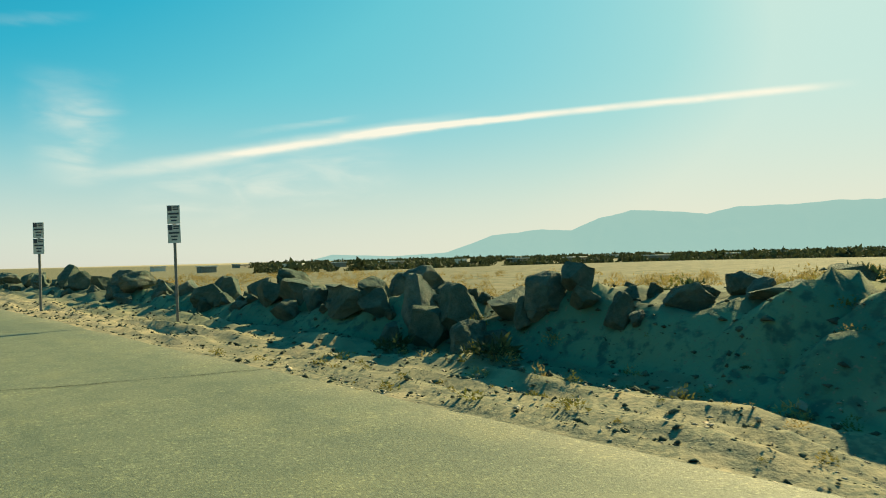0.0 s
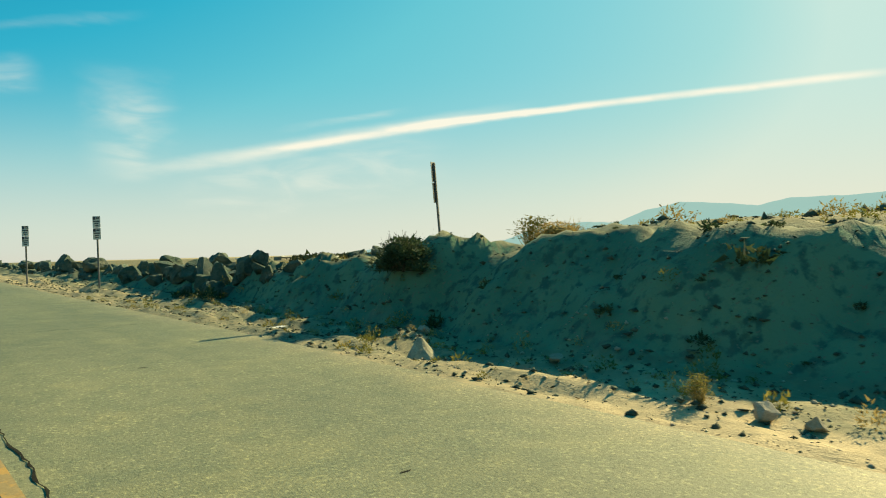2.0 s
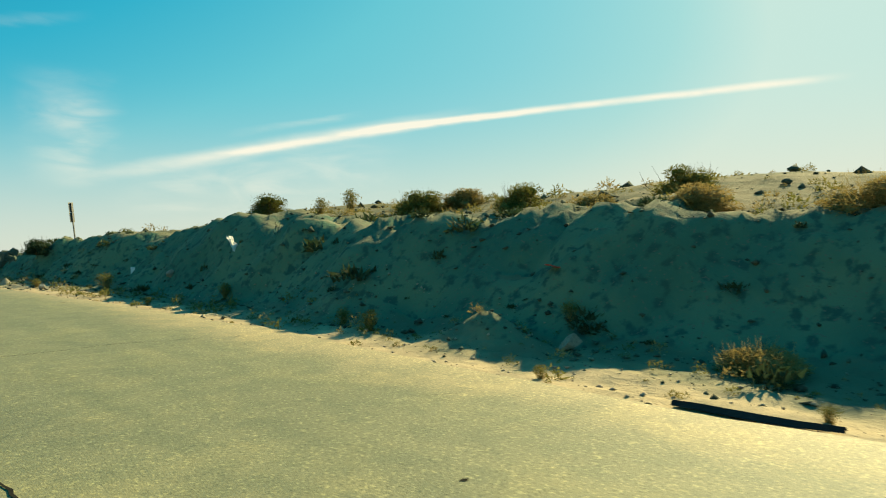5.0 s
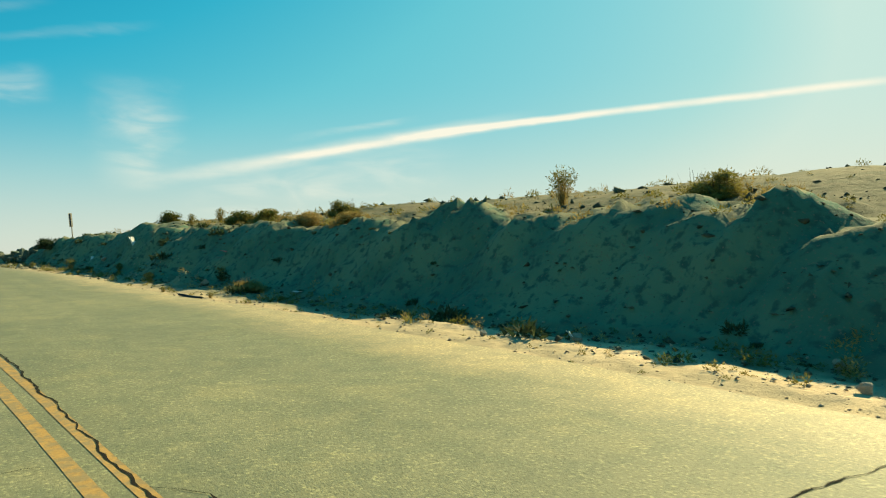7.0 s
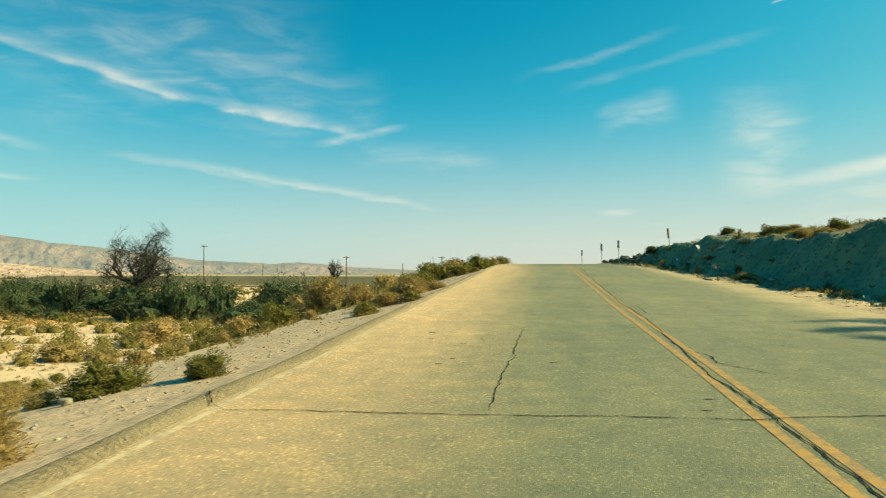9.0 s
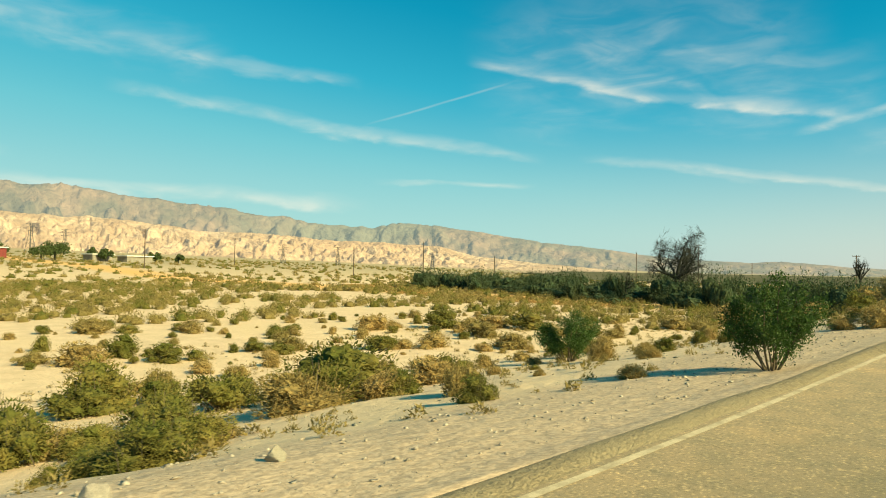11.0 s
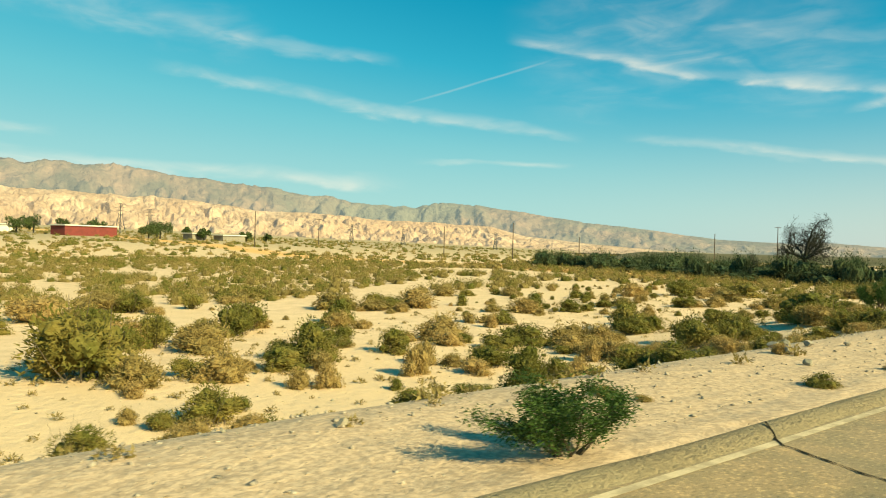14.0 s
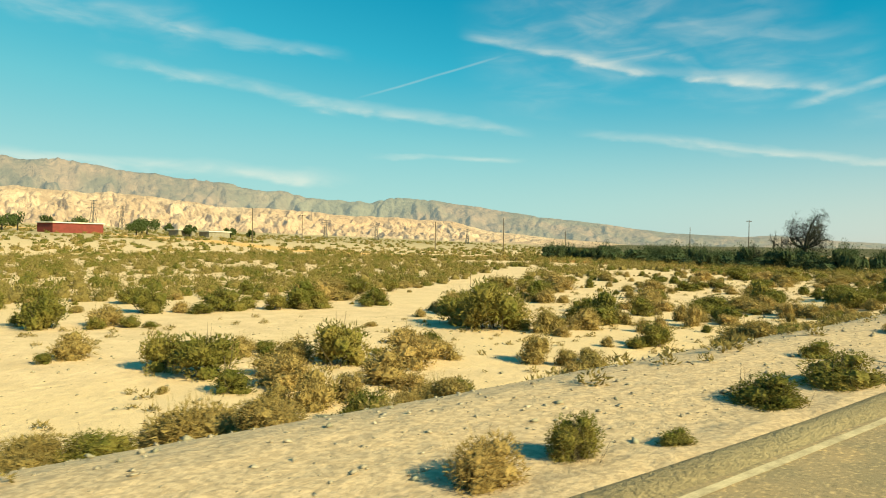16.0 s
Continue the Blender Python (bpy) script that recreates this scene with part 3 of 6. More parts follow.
def ground_z(x, y, detail=True):
    """Height of the open ground."""
    x, y = np.asarray(x, float), np.asarray(y, float)
    wx, x = x, x - road_x(y)
    r = road_z(y)
    # desert floor below the embankment
    s = -0.9 * wx - 0.4 * y
    plain = -3.05 - 0.25 * smooth01((-5.0 - y) / 20.0) + 2.8 * smooth01((s - 118) / 80) + 0.028 * np.maximum(0, np.minimum(s, 1200) - 200)
    plain = plain - 0.4 * np.exp(-((wx + 44) / 24) ** 2 - ((y - 62) / 26) ** 2)
    d = -x - 5.55
    # a level shoulder with a clear brink where the road bends, an even slope before that
    brink = smooth01((-14.0 - y) / 16.0)
    fall = (1 - brink) * (0.4 * smooth01(d / 14.0) + 0.6 * np.clip(d / 16.0, 0, 1)) + brink * smooth01((d - 2.1) / 6.6)
    left = r - 0.05 - 0.07 * smooth01(d / 0.5) + (plain - r + 0.12) * fall
    # earth bank on the sunny side
    h = np.interp(y, CREST_Y, CREST_H)
    toe = np.interp(y, [-23.7, 9.0, 18.3, 27.6, 47.9, 54.0, 58.0, 66.0, 90.4], [8.1, 7.8, 7.1, 6.35, 6.05, 6.0, 6.75, 6.9, 6.6])
    toe = toe + 1.25 * (fbm(y * 0.36, y * 0 + 3.0, 3, 5) - 0.5)
    width = np.interp(y, [-23.7, 19.4, 44.0, 49.0, 53.0, 57.0], [2.6, 2.5, 2.4, 1.9, 1.5, 1.1])
    k = (x - toe) / width
    bank = h * smooth01(k)
    mesa = np.clip(x - toe - width, 0, None)
    top = np.interp(y, [-51.7, 4.7, 16.3, 26.6, 36.8, 47.9, 56.1, 69.4], [0.6, 1.08, 0.93, 0.92, 0.52, 0.23, -0.23, -0.38])
    bank = bank + top * smooth01(mesa / 6.3)
    outer = np.interp(y, [-79.7, 33.8, 51.0, 69.4], [1.0, 1.0, 0.9, 0.6])
    bank = bank - (h + top) * smooth01((mesa - 22) / 63) * outer
    right = r - 0.04 + bank
    z = np.where(x < 0, left, right)
    # far away everything levels out
    d = np.hypot(x, y - 14)
    far = np.where(x < 0, plain, -1.0)
    z = z + (far - z) * smooth01((d - 85) / 220)
    if detail:
        off = smooth01((np.abs(x + 0.6) - 5.45) / 1.6)
        near = np.exp(-d / 120)
        off = off * np.where((x < 0) & (x > -9.5), 0.45, 1.0)
        z = z + off * near * (0.17 * (fbm(x * 0.8, y * 0.8, 4, 11, 0.6) - 0.5) + 0.22 * (fbm(x * 0.16, y * 0.16, 3, 21) - 0.5))
        slope = smooth01(k * 2) * smooth01((2.2 - k) * 1.5) * (x > 0)
        z = z + slope * near * (0.75 * (fbm(x * 0.55 + 5, y * 0.55, 5, 31, 0.58) - 0.5) + 0.40 * (fbm(x * 1.9, y * 1.9, 3, 33, 0.6) - 0.5))
        # run-off gullies and slumped shoulders down the slope
        face = smooth01(k * 2.2) * smooth01((1.5 - k) * 2.2) * (x > 0) * near
        wig = x * 0.35 + 0.8 * fbm(x * 0.5, y * 0.5, 2, 35)
        z = z + face * (0.55 * (np.abs(fbm(y * 0.62 + wig, x * 0.16, 3, 37, 0.55) - 0.5) * 4 - 0.45) + 0.16 * (fbm(x * 4.2, y * 4.2, 2, 39) - 0.5))
        # wheel ruts in the verge
        inner = edge_right(y)
        rut = (x > inner) & (x < 7.2)
        z = z + np.where(rut, (0.16 + 0.24 * smooth01((y - 38) / 10)) * (fbm(x * 3.0, y * 0.55, 4, 41, 0.65) - 0.5) * smooth01((x - inner) / 0.5), 0)
        # old spill heap at the foot of the bank
        z = z + 0.42 * np.exp(-((x - 6.3) / 0.34) ** 2 - ((y - 25.9) / 0.7) ** 2)
    # bed of the road
    bed = (x > -5.45) & (x < edge_right(y) - 0.15)
    return np.where(bed, r - 0.15, z)


def axis(dense, step, far, grow):
    """Coordinates that are dense in the middle and widen outwards."""
    c = list(np.arange(dense[0], dense[1], step))
    s, v = step, dense[1]
    while v < far:
        c.append(v)
        s *= grow
        v += s
    s, v = step, dense[0]
    while v > -far:
        s *= grow
        v -= s
        c.insert(0, v)
    return np.array(c)


gx = axis((-16.0, 14.0), 0.3, 4300.0, 1.085)
gx = gx[(gx < -5.55) | (gx > 11.0)]
gx = np.concatenate([gx, [-5.52, -5.46, -5.44, -4.5, -3.0, -1.5, 0.0, 1.5, 3.0], np.arange(3.9, 11.0, 0.14)])
gx.sort()
gy = axis((-62.0, 74.0), 0.22, 4300.0, 1.085)
GX, GY = np.meshgrid(gx, gy)
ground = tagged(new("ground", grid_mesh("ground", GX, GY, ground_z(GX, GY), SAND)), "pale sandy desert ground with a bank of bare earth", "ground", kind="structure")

# ---- the road ----
road = tagged(new("road"), "worn two-lane asphalt road with cracks and faded lines", "road", kind="structure")


def ribbon(name, x0, x1, y0, y1, lift, material, parent, label="", step=1.0, wander=0.0, seed=0, across=2, crown=None, drift=None):
    ys = np.arange(y0, y1 + step * 0.5, step)
    f = np.linspace(0, 1, across)
    shift = wander * (fbm(ys * 0.35, ys * 0 + seed, 3, seed) - 0.5) * 2
    edge = wander * 0.6 * (fbm(ys * 2.1, ys * 0 + seed + 9, 3, seed + 3) - 0.5)
    Y = np.repeat(ys[:, None], across, 1)
    X = road_x(Y) + x0 + ((edge_right(Y) if x1 is None else x1) - x0) * f[None, :] + shift[:, None] + edge[:, None] * (f[None, :] - 0.5) * 2
    if drift:
        X = X + drift(Y)
    Z = road_z(Y) + lift + (crown(f)[None, :] if crown else 0)
    return part(name, grid_mesh(name, X, Y, Z, material), None, parent, label)


def line_drift(y):
    """The painted lines keep a little toward the open side up the hill."""
    return -0.09 * smooth01((y - 1.0) / 9.0)


ribbon("asphalt", -5.4, None, -165, 270, 0.0, ASPHALT, road, step=0.35, wander=0.08, seed=2, across=13)
ribbon("edge_line", -5.08, -5.005, -165, 270, 0.004, WHITE, road, "thin worn white edge line", step=0.5, wander=0.015, seed=4)
ribbon("centre_line", -0.17, -0.06, -165, 270, 0.004, YELLOW, road, "faded yellow centre line", step=0.35, wander=0.015, seed=6, drift=line_drift)
ribbon("centre_line", 0.06, 0.17, -165, 270, 0.004, YELLOW, road, "faded yellow centre line", step=0.35, wander=0.015, seed=7, drift=line_drift)
ribbon("asphalt_dike", -5.56, -5.12, -165, 270, -0.01, DIKE, road, "low rounded dike of rough asphalt along the verge", step=0.3, wander=0.06, seed=8, across=9,
       crown=lambda f: 0.07 * np.sin(np.pi * np.clip(f, 0, 1)) ** 0.8 - 0.10 * (1 - f) ** 3)


def crack(points, width, seed):
    """A ragged open crack in the asphalt along (x, y) points."""
    rnd = random.Random(seed)
    pts = [Vector((*p, 0)) for p in points]
    fine = []
    for a, b in zip(pts, pts[1:]):
        n = max(2, int((b - a).length / 0.09))
        for i in range(n):
            fine.append(a.lerp(b, i / n))
    fine.append(pts[-1])
    vs, fs = [], []
    drift = Vector((0, 0, 0))
    for i, p in enumerate(fine):
        d = (fine[min(i + 1, len(fine) - 1)] - fine[max(i - 1, 0)]).normalized()
        side = Vector((-d.y, d.x, 0))
        drift = drift * 0.8 + side * rnd.uniform(-0.02, 0.02)
        c = p + drift
        w = width * 0.44 * rnd.uniform(0.3, 1.5) * (0.3 + 0.7 * min(1.0, min(i, len(fine) - 1 - i) / 6.0))
        for s in (-1, 1):
            q = c + side * w * 0.5 * s
            f = (q.x - float(road_x(q.y)) + 5.56) / 0.44
            dike = 0.07 * math.sin(math.pi * max(0.0, min(1.0, f))) ** 0.8 - 0.10 * (1 - max(0.0, f)) ** 3 if f < 1 else 0.0
            vs.append((q.x, q.y, float(road_z(q.y)) + 0.0075 + dike))
        if i:
            fs.append((2 * i - 2, 2 * i - 1, 2 * i + 1, 2 * i))
    part("crack", mesh_from("crack", vs, fs, CRACK), None, road)


CRACKS = [
    ([(-5.88, -10.51), (-5.57, -10.83), (-4.96, -11.36), (-3.86, -11.02), (-2.70, -10.70), (-0.42, -10.37)], 0.046),
    ([(-5.00, -3.47), (-2.51, -3.35), (-0.13, -3.22), (1.26, -2.91), (3.64, -3.05)], 0.039),
    ([(-5.55, -2.86), (-5.44, -2.84), (-5.13, -3.31), (-5.00, -3.42)], 0.07),
    ([(-2.52, -3.2), (-2.46, -1.3), (-2.41, -0.28), (-2.38, 1.8), (-2.35, 3.66)], 0.026),
    ([(-4.86, 9.29), (-2.52, 9.48), (-0.36, 9.60)], 0.033),
    ([(0.04, -8.93), (0.00, -5.35), (0.06, -3.05), (-0.04, -1.04), (0.04, 1.04), (0.16, 5.19), (0.06, 9.69), (0.10, 13.6), (0.14, 16.7), (0.20, 20.5), (0.23, 24.3), (0.38, 30.5), (0.46, 35.0), (0.38, 36.5), (0.23, 41.4), (0.16, 43.0), (0.20, 47.9)], 0.046),
    ([(0.04, 1.04), (0.29, 0.62), (0.25, -0.12), (0.60, -0.67), (0.81, -1.19)], 0.046),
    ([(0.08, 8.76), (0.35, 8.44), (0.34, 7.30), (0.31, 6.68), (0.43, 6.37), (1.26, 6.34), (2.69, 6.34), (4.16, 6.11)], 0.039),
    ([(0.07, 39.40), (1.22, 39.40), (2.06, 39.36), (2.77, 38.93), (4.13, 38.51)], 0.039),
    ([(0.28, 35.33), (0.77, 35.15), (1.41, 35.01), (2.31, 34.93)], 0.033),
    ([(0.70, 29.52), (1.72, 29.33), (2.65, 29.41), (4.07, 28.98)], 0.029),
    ([(0.84, 60.62), (2.16, 60.13), (3.40, 59.69), (4.48, 59.44)], 0.039),
    ([(0.84, 53.47), (1.61, 53.36), (2.24, 53.25), (2.80, 53.29), (3.71, 53.22)], 0.039),
    ([(-5.46, 9.48), (-5.04, 9.18)], 0.052),
    ([(-6.55, -39.0), (-6.3, -39.15), (-6.0, -39.5), (-5.3, -39.75), (-4.2, -39.9), (-2.6, -39.7)], 0.05),
    ([(-7.5, -47.2), (-7.25, -47.35), (-6.93, -47.7), (-6.2, -47.95), (-5.0, -48.1), (-3.6, -48.0)], 0.05),
    ([(-8.0, -51.9), (-7.78, -52.03), (-7.59, -52.32), (-7.16, -52.32), (-6.78, -52.29), (-5.6, -52.2), (-4.2, -52.35)], 0.07),
    ([(-5.32, -28.0), (-4.4, -28.2), (-3.5, -28.3)], 0.02),
    ([(-6.0, -30.4), (-5.75, -30.9), (-5.2, -31.2), (-3.8, -31.3)], 0.045),
]
for i, (pts, w) in enumerate(CRACKS):
    crack(pts, w, 40 + i)


def strip_patch(x, y, lx, ly, seed):
    """A small dark scar or tar spot on the road."""
    rnd = random.Random(seed)
    n = 9
    vs = [(x, y, float(road_z(y)) + 0.004)]
    for i in range(n):
        a = math.tau * i / n
        k = rnd.uniform(0.6, 1.15)
        q = (x + math.cos(a) * lx * k, y + math.sin(a) * ly * k)
        vs.append((*q, float(road_z(q[1])) + 0.004))
    part("tar_spot", mesh_from("tar_spot", vs, [(0, 1 + i, 1 + (i + 1) % n) for i in range(n)], CRACK), None, road)


rng = random.Random(77)
for i, (x, y) in enumerate(((-3.93, 2.68), (-3.81, 1.8), (-3.23, 1.35), (-2.97, 1.87), (-3.76, 5.19), (-2.76, 10.6), (-1.8, 9.99), (-3.21, -0.19), (-1.86, -0.38), (-1.65, 5.39), (-3.33, -0.65), (-0.34, 3.87))):
    strip_patch(x, y, rng.uniform(0.05, 0.09), rng.uniform(0.02, 0.035), i)
for i in range(30):
    y = rng.uniform(-36, 50)
    strip_patch(float(road_x(y)) + rng.uniform(-4.5, 4.2), y, rng.uniform(0.03, 0.08), rng.uniform(0.012, 0.025), 30 + i)


# ---- far land ----


def range_mesh(name, origin, az0, az1, d0, d1, knots_az, knots_el, base_el, material, gully, gully_scale, seed, n_az=420, n_r=26, back=1.25):
    """A chain of hills round an origin: rises from distance d0 to a ridge at d1, cut by gullies, and falls away behind."""
    az = np.linspace(az0, az1, n_az)
    f = np.concatenate([np.linspace(0, 1, n_r), [1.1, back]])
    A, Fq = np.meshgrid(np.radians(az), f)
    D = d0 + (d1 - d0) * Fq
    ridge = np.tan(np.radians(np.interp(np.degrees(A), knots_az, knots_el))) * d1
    base = np.tan(np.radians(base_el)) * d0
    u, v = A * gully_scale, Fq * gully_scale * (d1 - d0) / (d1 + d0)
    warp = fbm(u * 0.5, v * 0.5, 3, seed + 50) * 2.4
    n = fbm(u + warp, v * 0.55 + warp * 0.6, 4, seed, 0.5)
    fine = fbm(u * 3.1 + warp, v * 1.2, 4, seed + 90, 0.55)
    cut = np.abs(n - 0.5) * 2 + (np.abs(fine - 0.5) - 0.12) * 0.6
    rise = smooth01(np.clip(Fq, 0, 1) ** 1.35) * (1 - 0.72 * np.clip(Fq - 1, 0, 1) * 4)
    crest = 1 + 0.055 * (fbm(u * 0.75, u * 0 + 2, 5, seed + 7, 0.6) - 0.5) * 2
    Z = base + (ridge * crest - base) * rise * (1 - gully * (1 - cut) * (1 - 0.94 * np.clip(Fq, 0, 1) ** 3)) + gully * 0.25 * (n - 0.5) * np.abs(ridge) * smooth01(Fq * 3) * (1 - Fq.clip(0, 1))
    X, Y = origin[0] + np.sin(A) * D, origin[1] + np.cos(A) * D
    return grid_mesh(name, X, Y, Z, material)


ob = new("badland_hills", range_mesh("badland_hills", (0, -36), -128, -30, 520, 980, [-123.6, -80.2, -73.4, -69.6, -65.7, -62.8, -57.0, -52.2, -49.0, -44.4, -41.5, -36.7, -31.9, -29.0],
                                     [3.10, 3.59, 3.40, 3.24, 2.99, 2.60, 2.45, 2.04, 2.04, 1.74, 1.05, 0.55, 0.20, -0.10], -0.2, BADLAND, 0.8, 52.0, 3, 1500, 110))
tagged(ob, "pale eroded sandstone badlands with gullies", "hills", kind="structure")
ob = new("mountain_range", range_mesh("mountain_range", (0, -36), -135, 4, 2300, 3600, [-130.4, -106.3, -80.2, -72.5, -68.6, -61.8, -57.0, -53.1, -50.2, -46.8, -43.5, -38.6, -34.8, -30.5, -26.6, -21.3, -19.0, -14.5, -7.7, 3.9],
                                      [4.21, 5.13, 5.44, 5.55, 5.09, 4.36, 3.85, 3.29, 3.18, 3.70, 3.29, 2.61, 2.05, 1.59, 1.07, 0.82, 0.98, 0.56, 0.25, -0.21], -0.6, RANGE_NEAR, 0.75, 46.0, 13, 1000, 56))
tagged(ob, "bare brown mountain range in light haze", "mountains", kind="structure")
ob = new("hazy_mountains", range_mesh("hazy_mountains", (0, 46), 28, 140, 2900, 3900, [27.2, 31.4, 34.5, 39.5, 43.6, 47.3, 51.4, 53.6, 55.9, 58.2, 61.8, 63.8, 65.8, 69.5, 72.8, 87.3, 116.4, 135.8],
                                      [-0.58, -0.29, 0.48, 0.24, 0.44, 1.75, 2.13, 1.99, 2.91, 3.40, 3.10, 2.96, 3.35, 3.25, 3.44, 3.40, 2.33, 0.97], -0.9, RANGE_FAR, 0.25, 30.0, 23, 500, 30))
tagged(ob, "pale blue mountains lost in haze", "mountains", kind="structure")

# dark railway embankment beyond the thicket
ea = np.linspace(-37, -3, 90)
eb = np.array([-9.0, -4.0, -1.2, 0.0, 1.2, 4.0, 9.0])
eh = np.array([0.0, 1.3, 2.6, 2.75, 2.6, 1.3, 0.0])
EA, EB = np.meshgrid(np.radians(ea), eb)
ED = 265 + EB
EX, EY = np.sin(EA) * ED, -36 + np.cos(EA) * ED
EZ = -2.45 + np.repeat(eh[:, None], len(ea), 1) * smooth01((np.degrees(EA) + 37.5) / 4) + 0.3 * (fbm(EX * 0.15, EY * 0.15, 3, 4) - 0.5) * (np.abs(EB) > 1.5)
tagged(new("railway_embankment", grid_mesh("railway_embankment", EX, EY, EZ, BALLAST)), "long dark embankment behind the thicket", "embankment", kind="structure")

# ---- plants ----


def quads_mesh(name, centres, u, v, material, extra=None):
    """Many small loose quads, centred, spanned by u and v."""
    n = len(centres)
    co = np.stack([centres - u - v, centres + u - v, centres + u * 0.35 + v, centres - u * 0.35 + v], 1).reshape(-1, 3)
    if extra is not None:
        co = np.concatenate([co, extra])
    total_q = len(co) // 4
    me = bpy.data.meshes.new(name)
    me.vertices.add(len(co))
    me.vertices.foreach_set("co", co.ravel())
    me.loops.add(total_q * 4)
    me.loops.foreach_set("vertex_index", np.arange(total_q * 4, dtype=np.int32))
    me.polygons.add(total_q)
    me.polygons.foreach_set("loop_start", np.arange(0, total_q * 4, 4, dtype=np.int32))
    me.update()
    me.validate()
    me.materials.append(material)
    return me


def tris_mesh(name, a, b, c, material):
    """Many small loose triangles with the corners a, b and c."""
    co = np.stack([a, b, c], 1).reshape(-1, 3)
    n = len(co)
    me = bpy.data.meshes.new(name)
    me.vertices.add(n)
    me.vertices.foreach_set("co", co.ravel())
    me.loops.add(n)
    me.loops.foreach_set("vertex_index", np.arange(n, dtype=np.int32))
    me.polygons.add(n // 3)
    me.polygons.foreach_set("loop_start", np.arange(0, n, 3, dtype=np.int32))
    me.update()
    me.validate()
    me.materials.append(material)
    return me


def lump_faces(fine):
    """Corners of a unit ball of small triangles, as three arrays."""
    bm = bmesh.new()
    bmesh.ops.create_icosphere(bm, subdivisions=fine, radius=1.0)
    t = np.array([[tuple(v.co) for v in f.verts] for f in bm.faces])
    bm.free()
    return t[:, 0], t[:, 1], t[:, 2]


LUMP_NEAR, LUMP_FAR = lump_faces(3), lump_faces(2)


def cores(rs, heads, size, flat=1.0, lump=LUMP_NEAR, rough=0.26):
    """Dense inner growth: a ragged lump round each head, never below the ground."""
    out = []
    for corner in lump:
        p = heads[:, None, :] * 7.3 + corner[None]
        wob = np.sin(p[..., 0] * 5.1 + 2 * p[..., 1]) * np.sin(p[..., 1] * 4.3 - 1.7 * p[..., 2]) + 0.6 * np.sin(p[..., 2] * 9.0 + 6 * p[..., 0]) * np.sin(p[..., 1] * 11.0)
        c = corner[None] * (size[:, None] * (1 + rough * wob))[..., None]
        c[..., 2] *= flat
        out.append(c.reshape(-1, 3) + np.repeat(heads, len(corner), 0))
    return out


def sprigs(name, rs, at, out, length, width, material, inner=None):
    """Thin pointed sprigs at the places at, each pointing about its way out, over dense inner growth."""
    n = len(at)
    d = out + rs.normal(0, 0.8, (n, 3))
    d /= np.linalg.norm(d, axis=1)[:, None] + 1e-9
    side = np.cross(d, unit(rs, n))
    side /= np.linalg.norm(side, axis=1)[:, None] + 1e-9
    k = rs.uniform(0.5, 1.4, n)[:, None]
    a, b, c = at - side * width * k, at + side * width * k, at + d * length * k
    if inner is not None:
        a, b, c = (np.concatenate([u, v]) for u, v in zip((a, b, c), inner))
    return tris_mesh(name, a, b, c, material)


def unit(rs, n):
    v = rs.normal(size=(n, 3))
    return v / np.linalg.norm(v, axis=1)[:, None]


def twig_strips(rs, n, radius, height, width, spread=0.25, low=0.1):
    """Thin bent strips that fan out from a base, as quads (two per twig)."""
    az = rs.uniform(0, math.tau, n)
    el = np.radians(rs.uniform(18 + 40 * low, 88, n))
    ln = rs.uniform(0.55, 1.0, n)
    d = np.stack([np.cos(az) * np.cos(el) * radius, np.sin(az) * np.cos(el) * radius, np.sin(el) * height], 1)
    base = np.stack([rs.normal(0, spread * radius * 0.35, n), rs.normal(0, spread * radius * 0.35, n), np.zeros(n)], 1)
    tip = base + d * ln[:, None]
    mid = base + d * ln[:, None] * 0.5 + rs.normal(0, 0.06 * radius, (n, 3))
    mid[:, 2] = np.abs(mid[:, 2])
    side = np.cross(d, rs.normal(size=(n, 3)))
    side /= np.linalg.norm(side, axis=1)[:, None] + 1e-9
    w = (width * rs.uniform(0.6, 1.3, n))[:, None]
    q1 = np.stack([base - side * w, base + side * w, mid + side * w * 0.7, mid - side * w * 0.7], 1)
    q2 = np.stack([mid - side * w * 0.7, mid + side * w * 0.7, tip + side * w * 0.25, tip - side * w * 0.25], 1)
    return np.concatenate([q1, q2]).reshape(-1, 3), tip


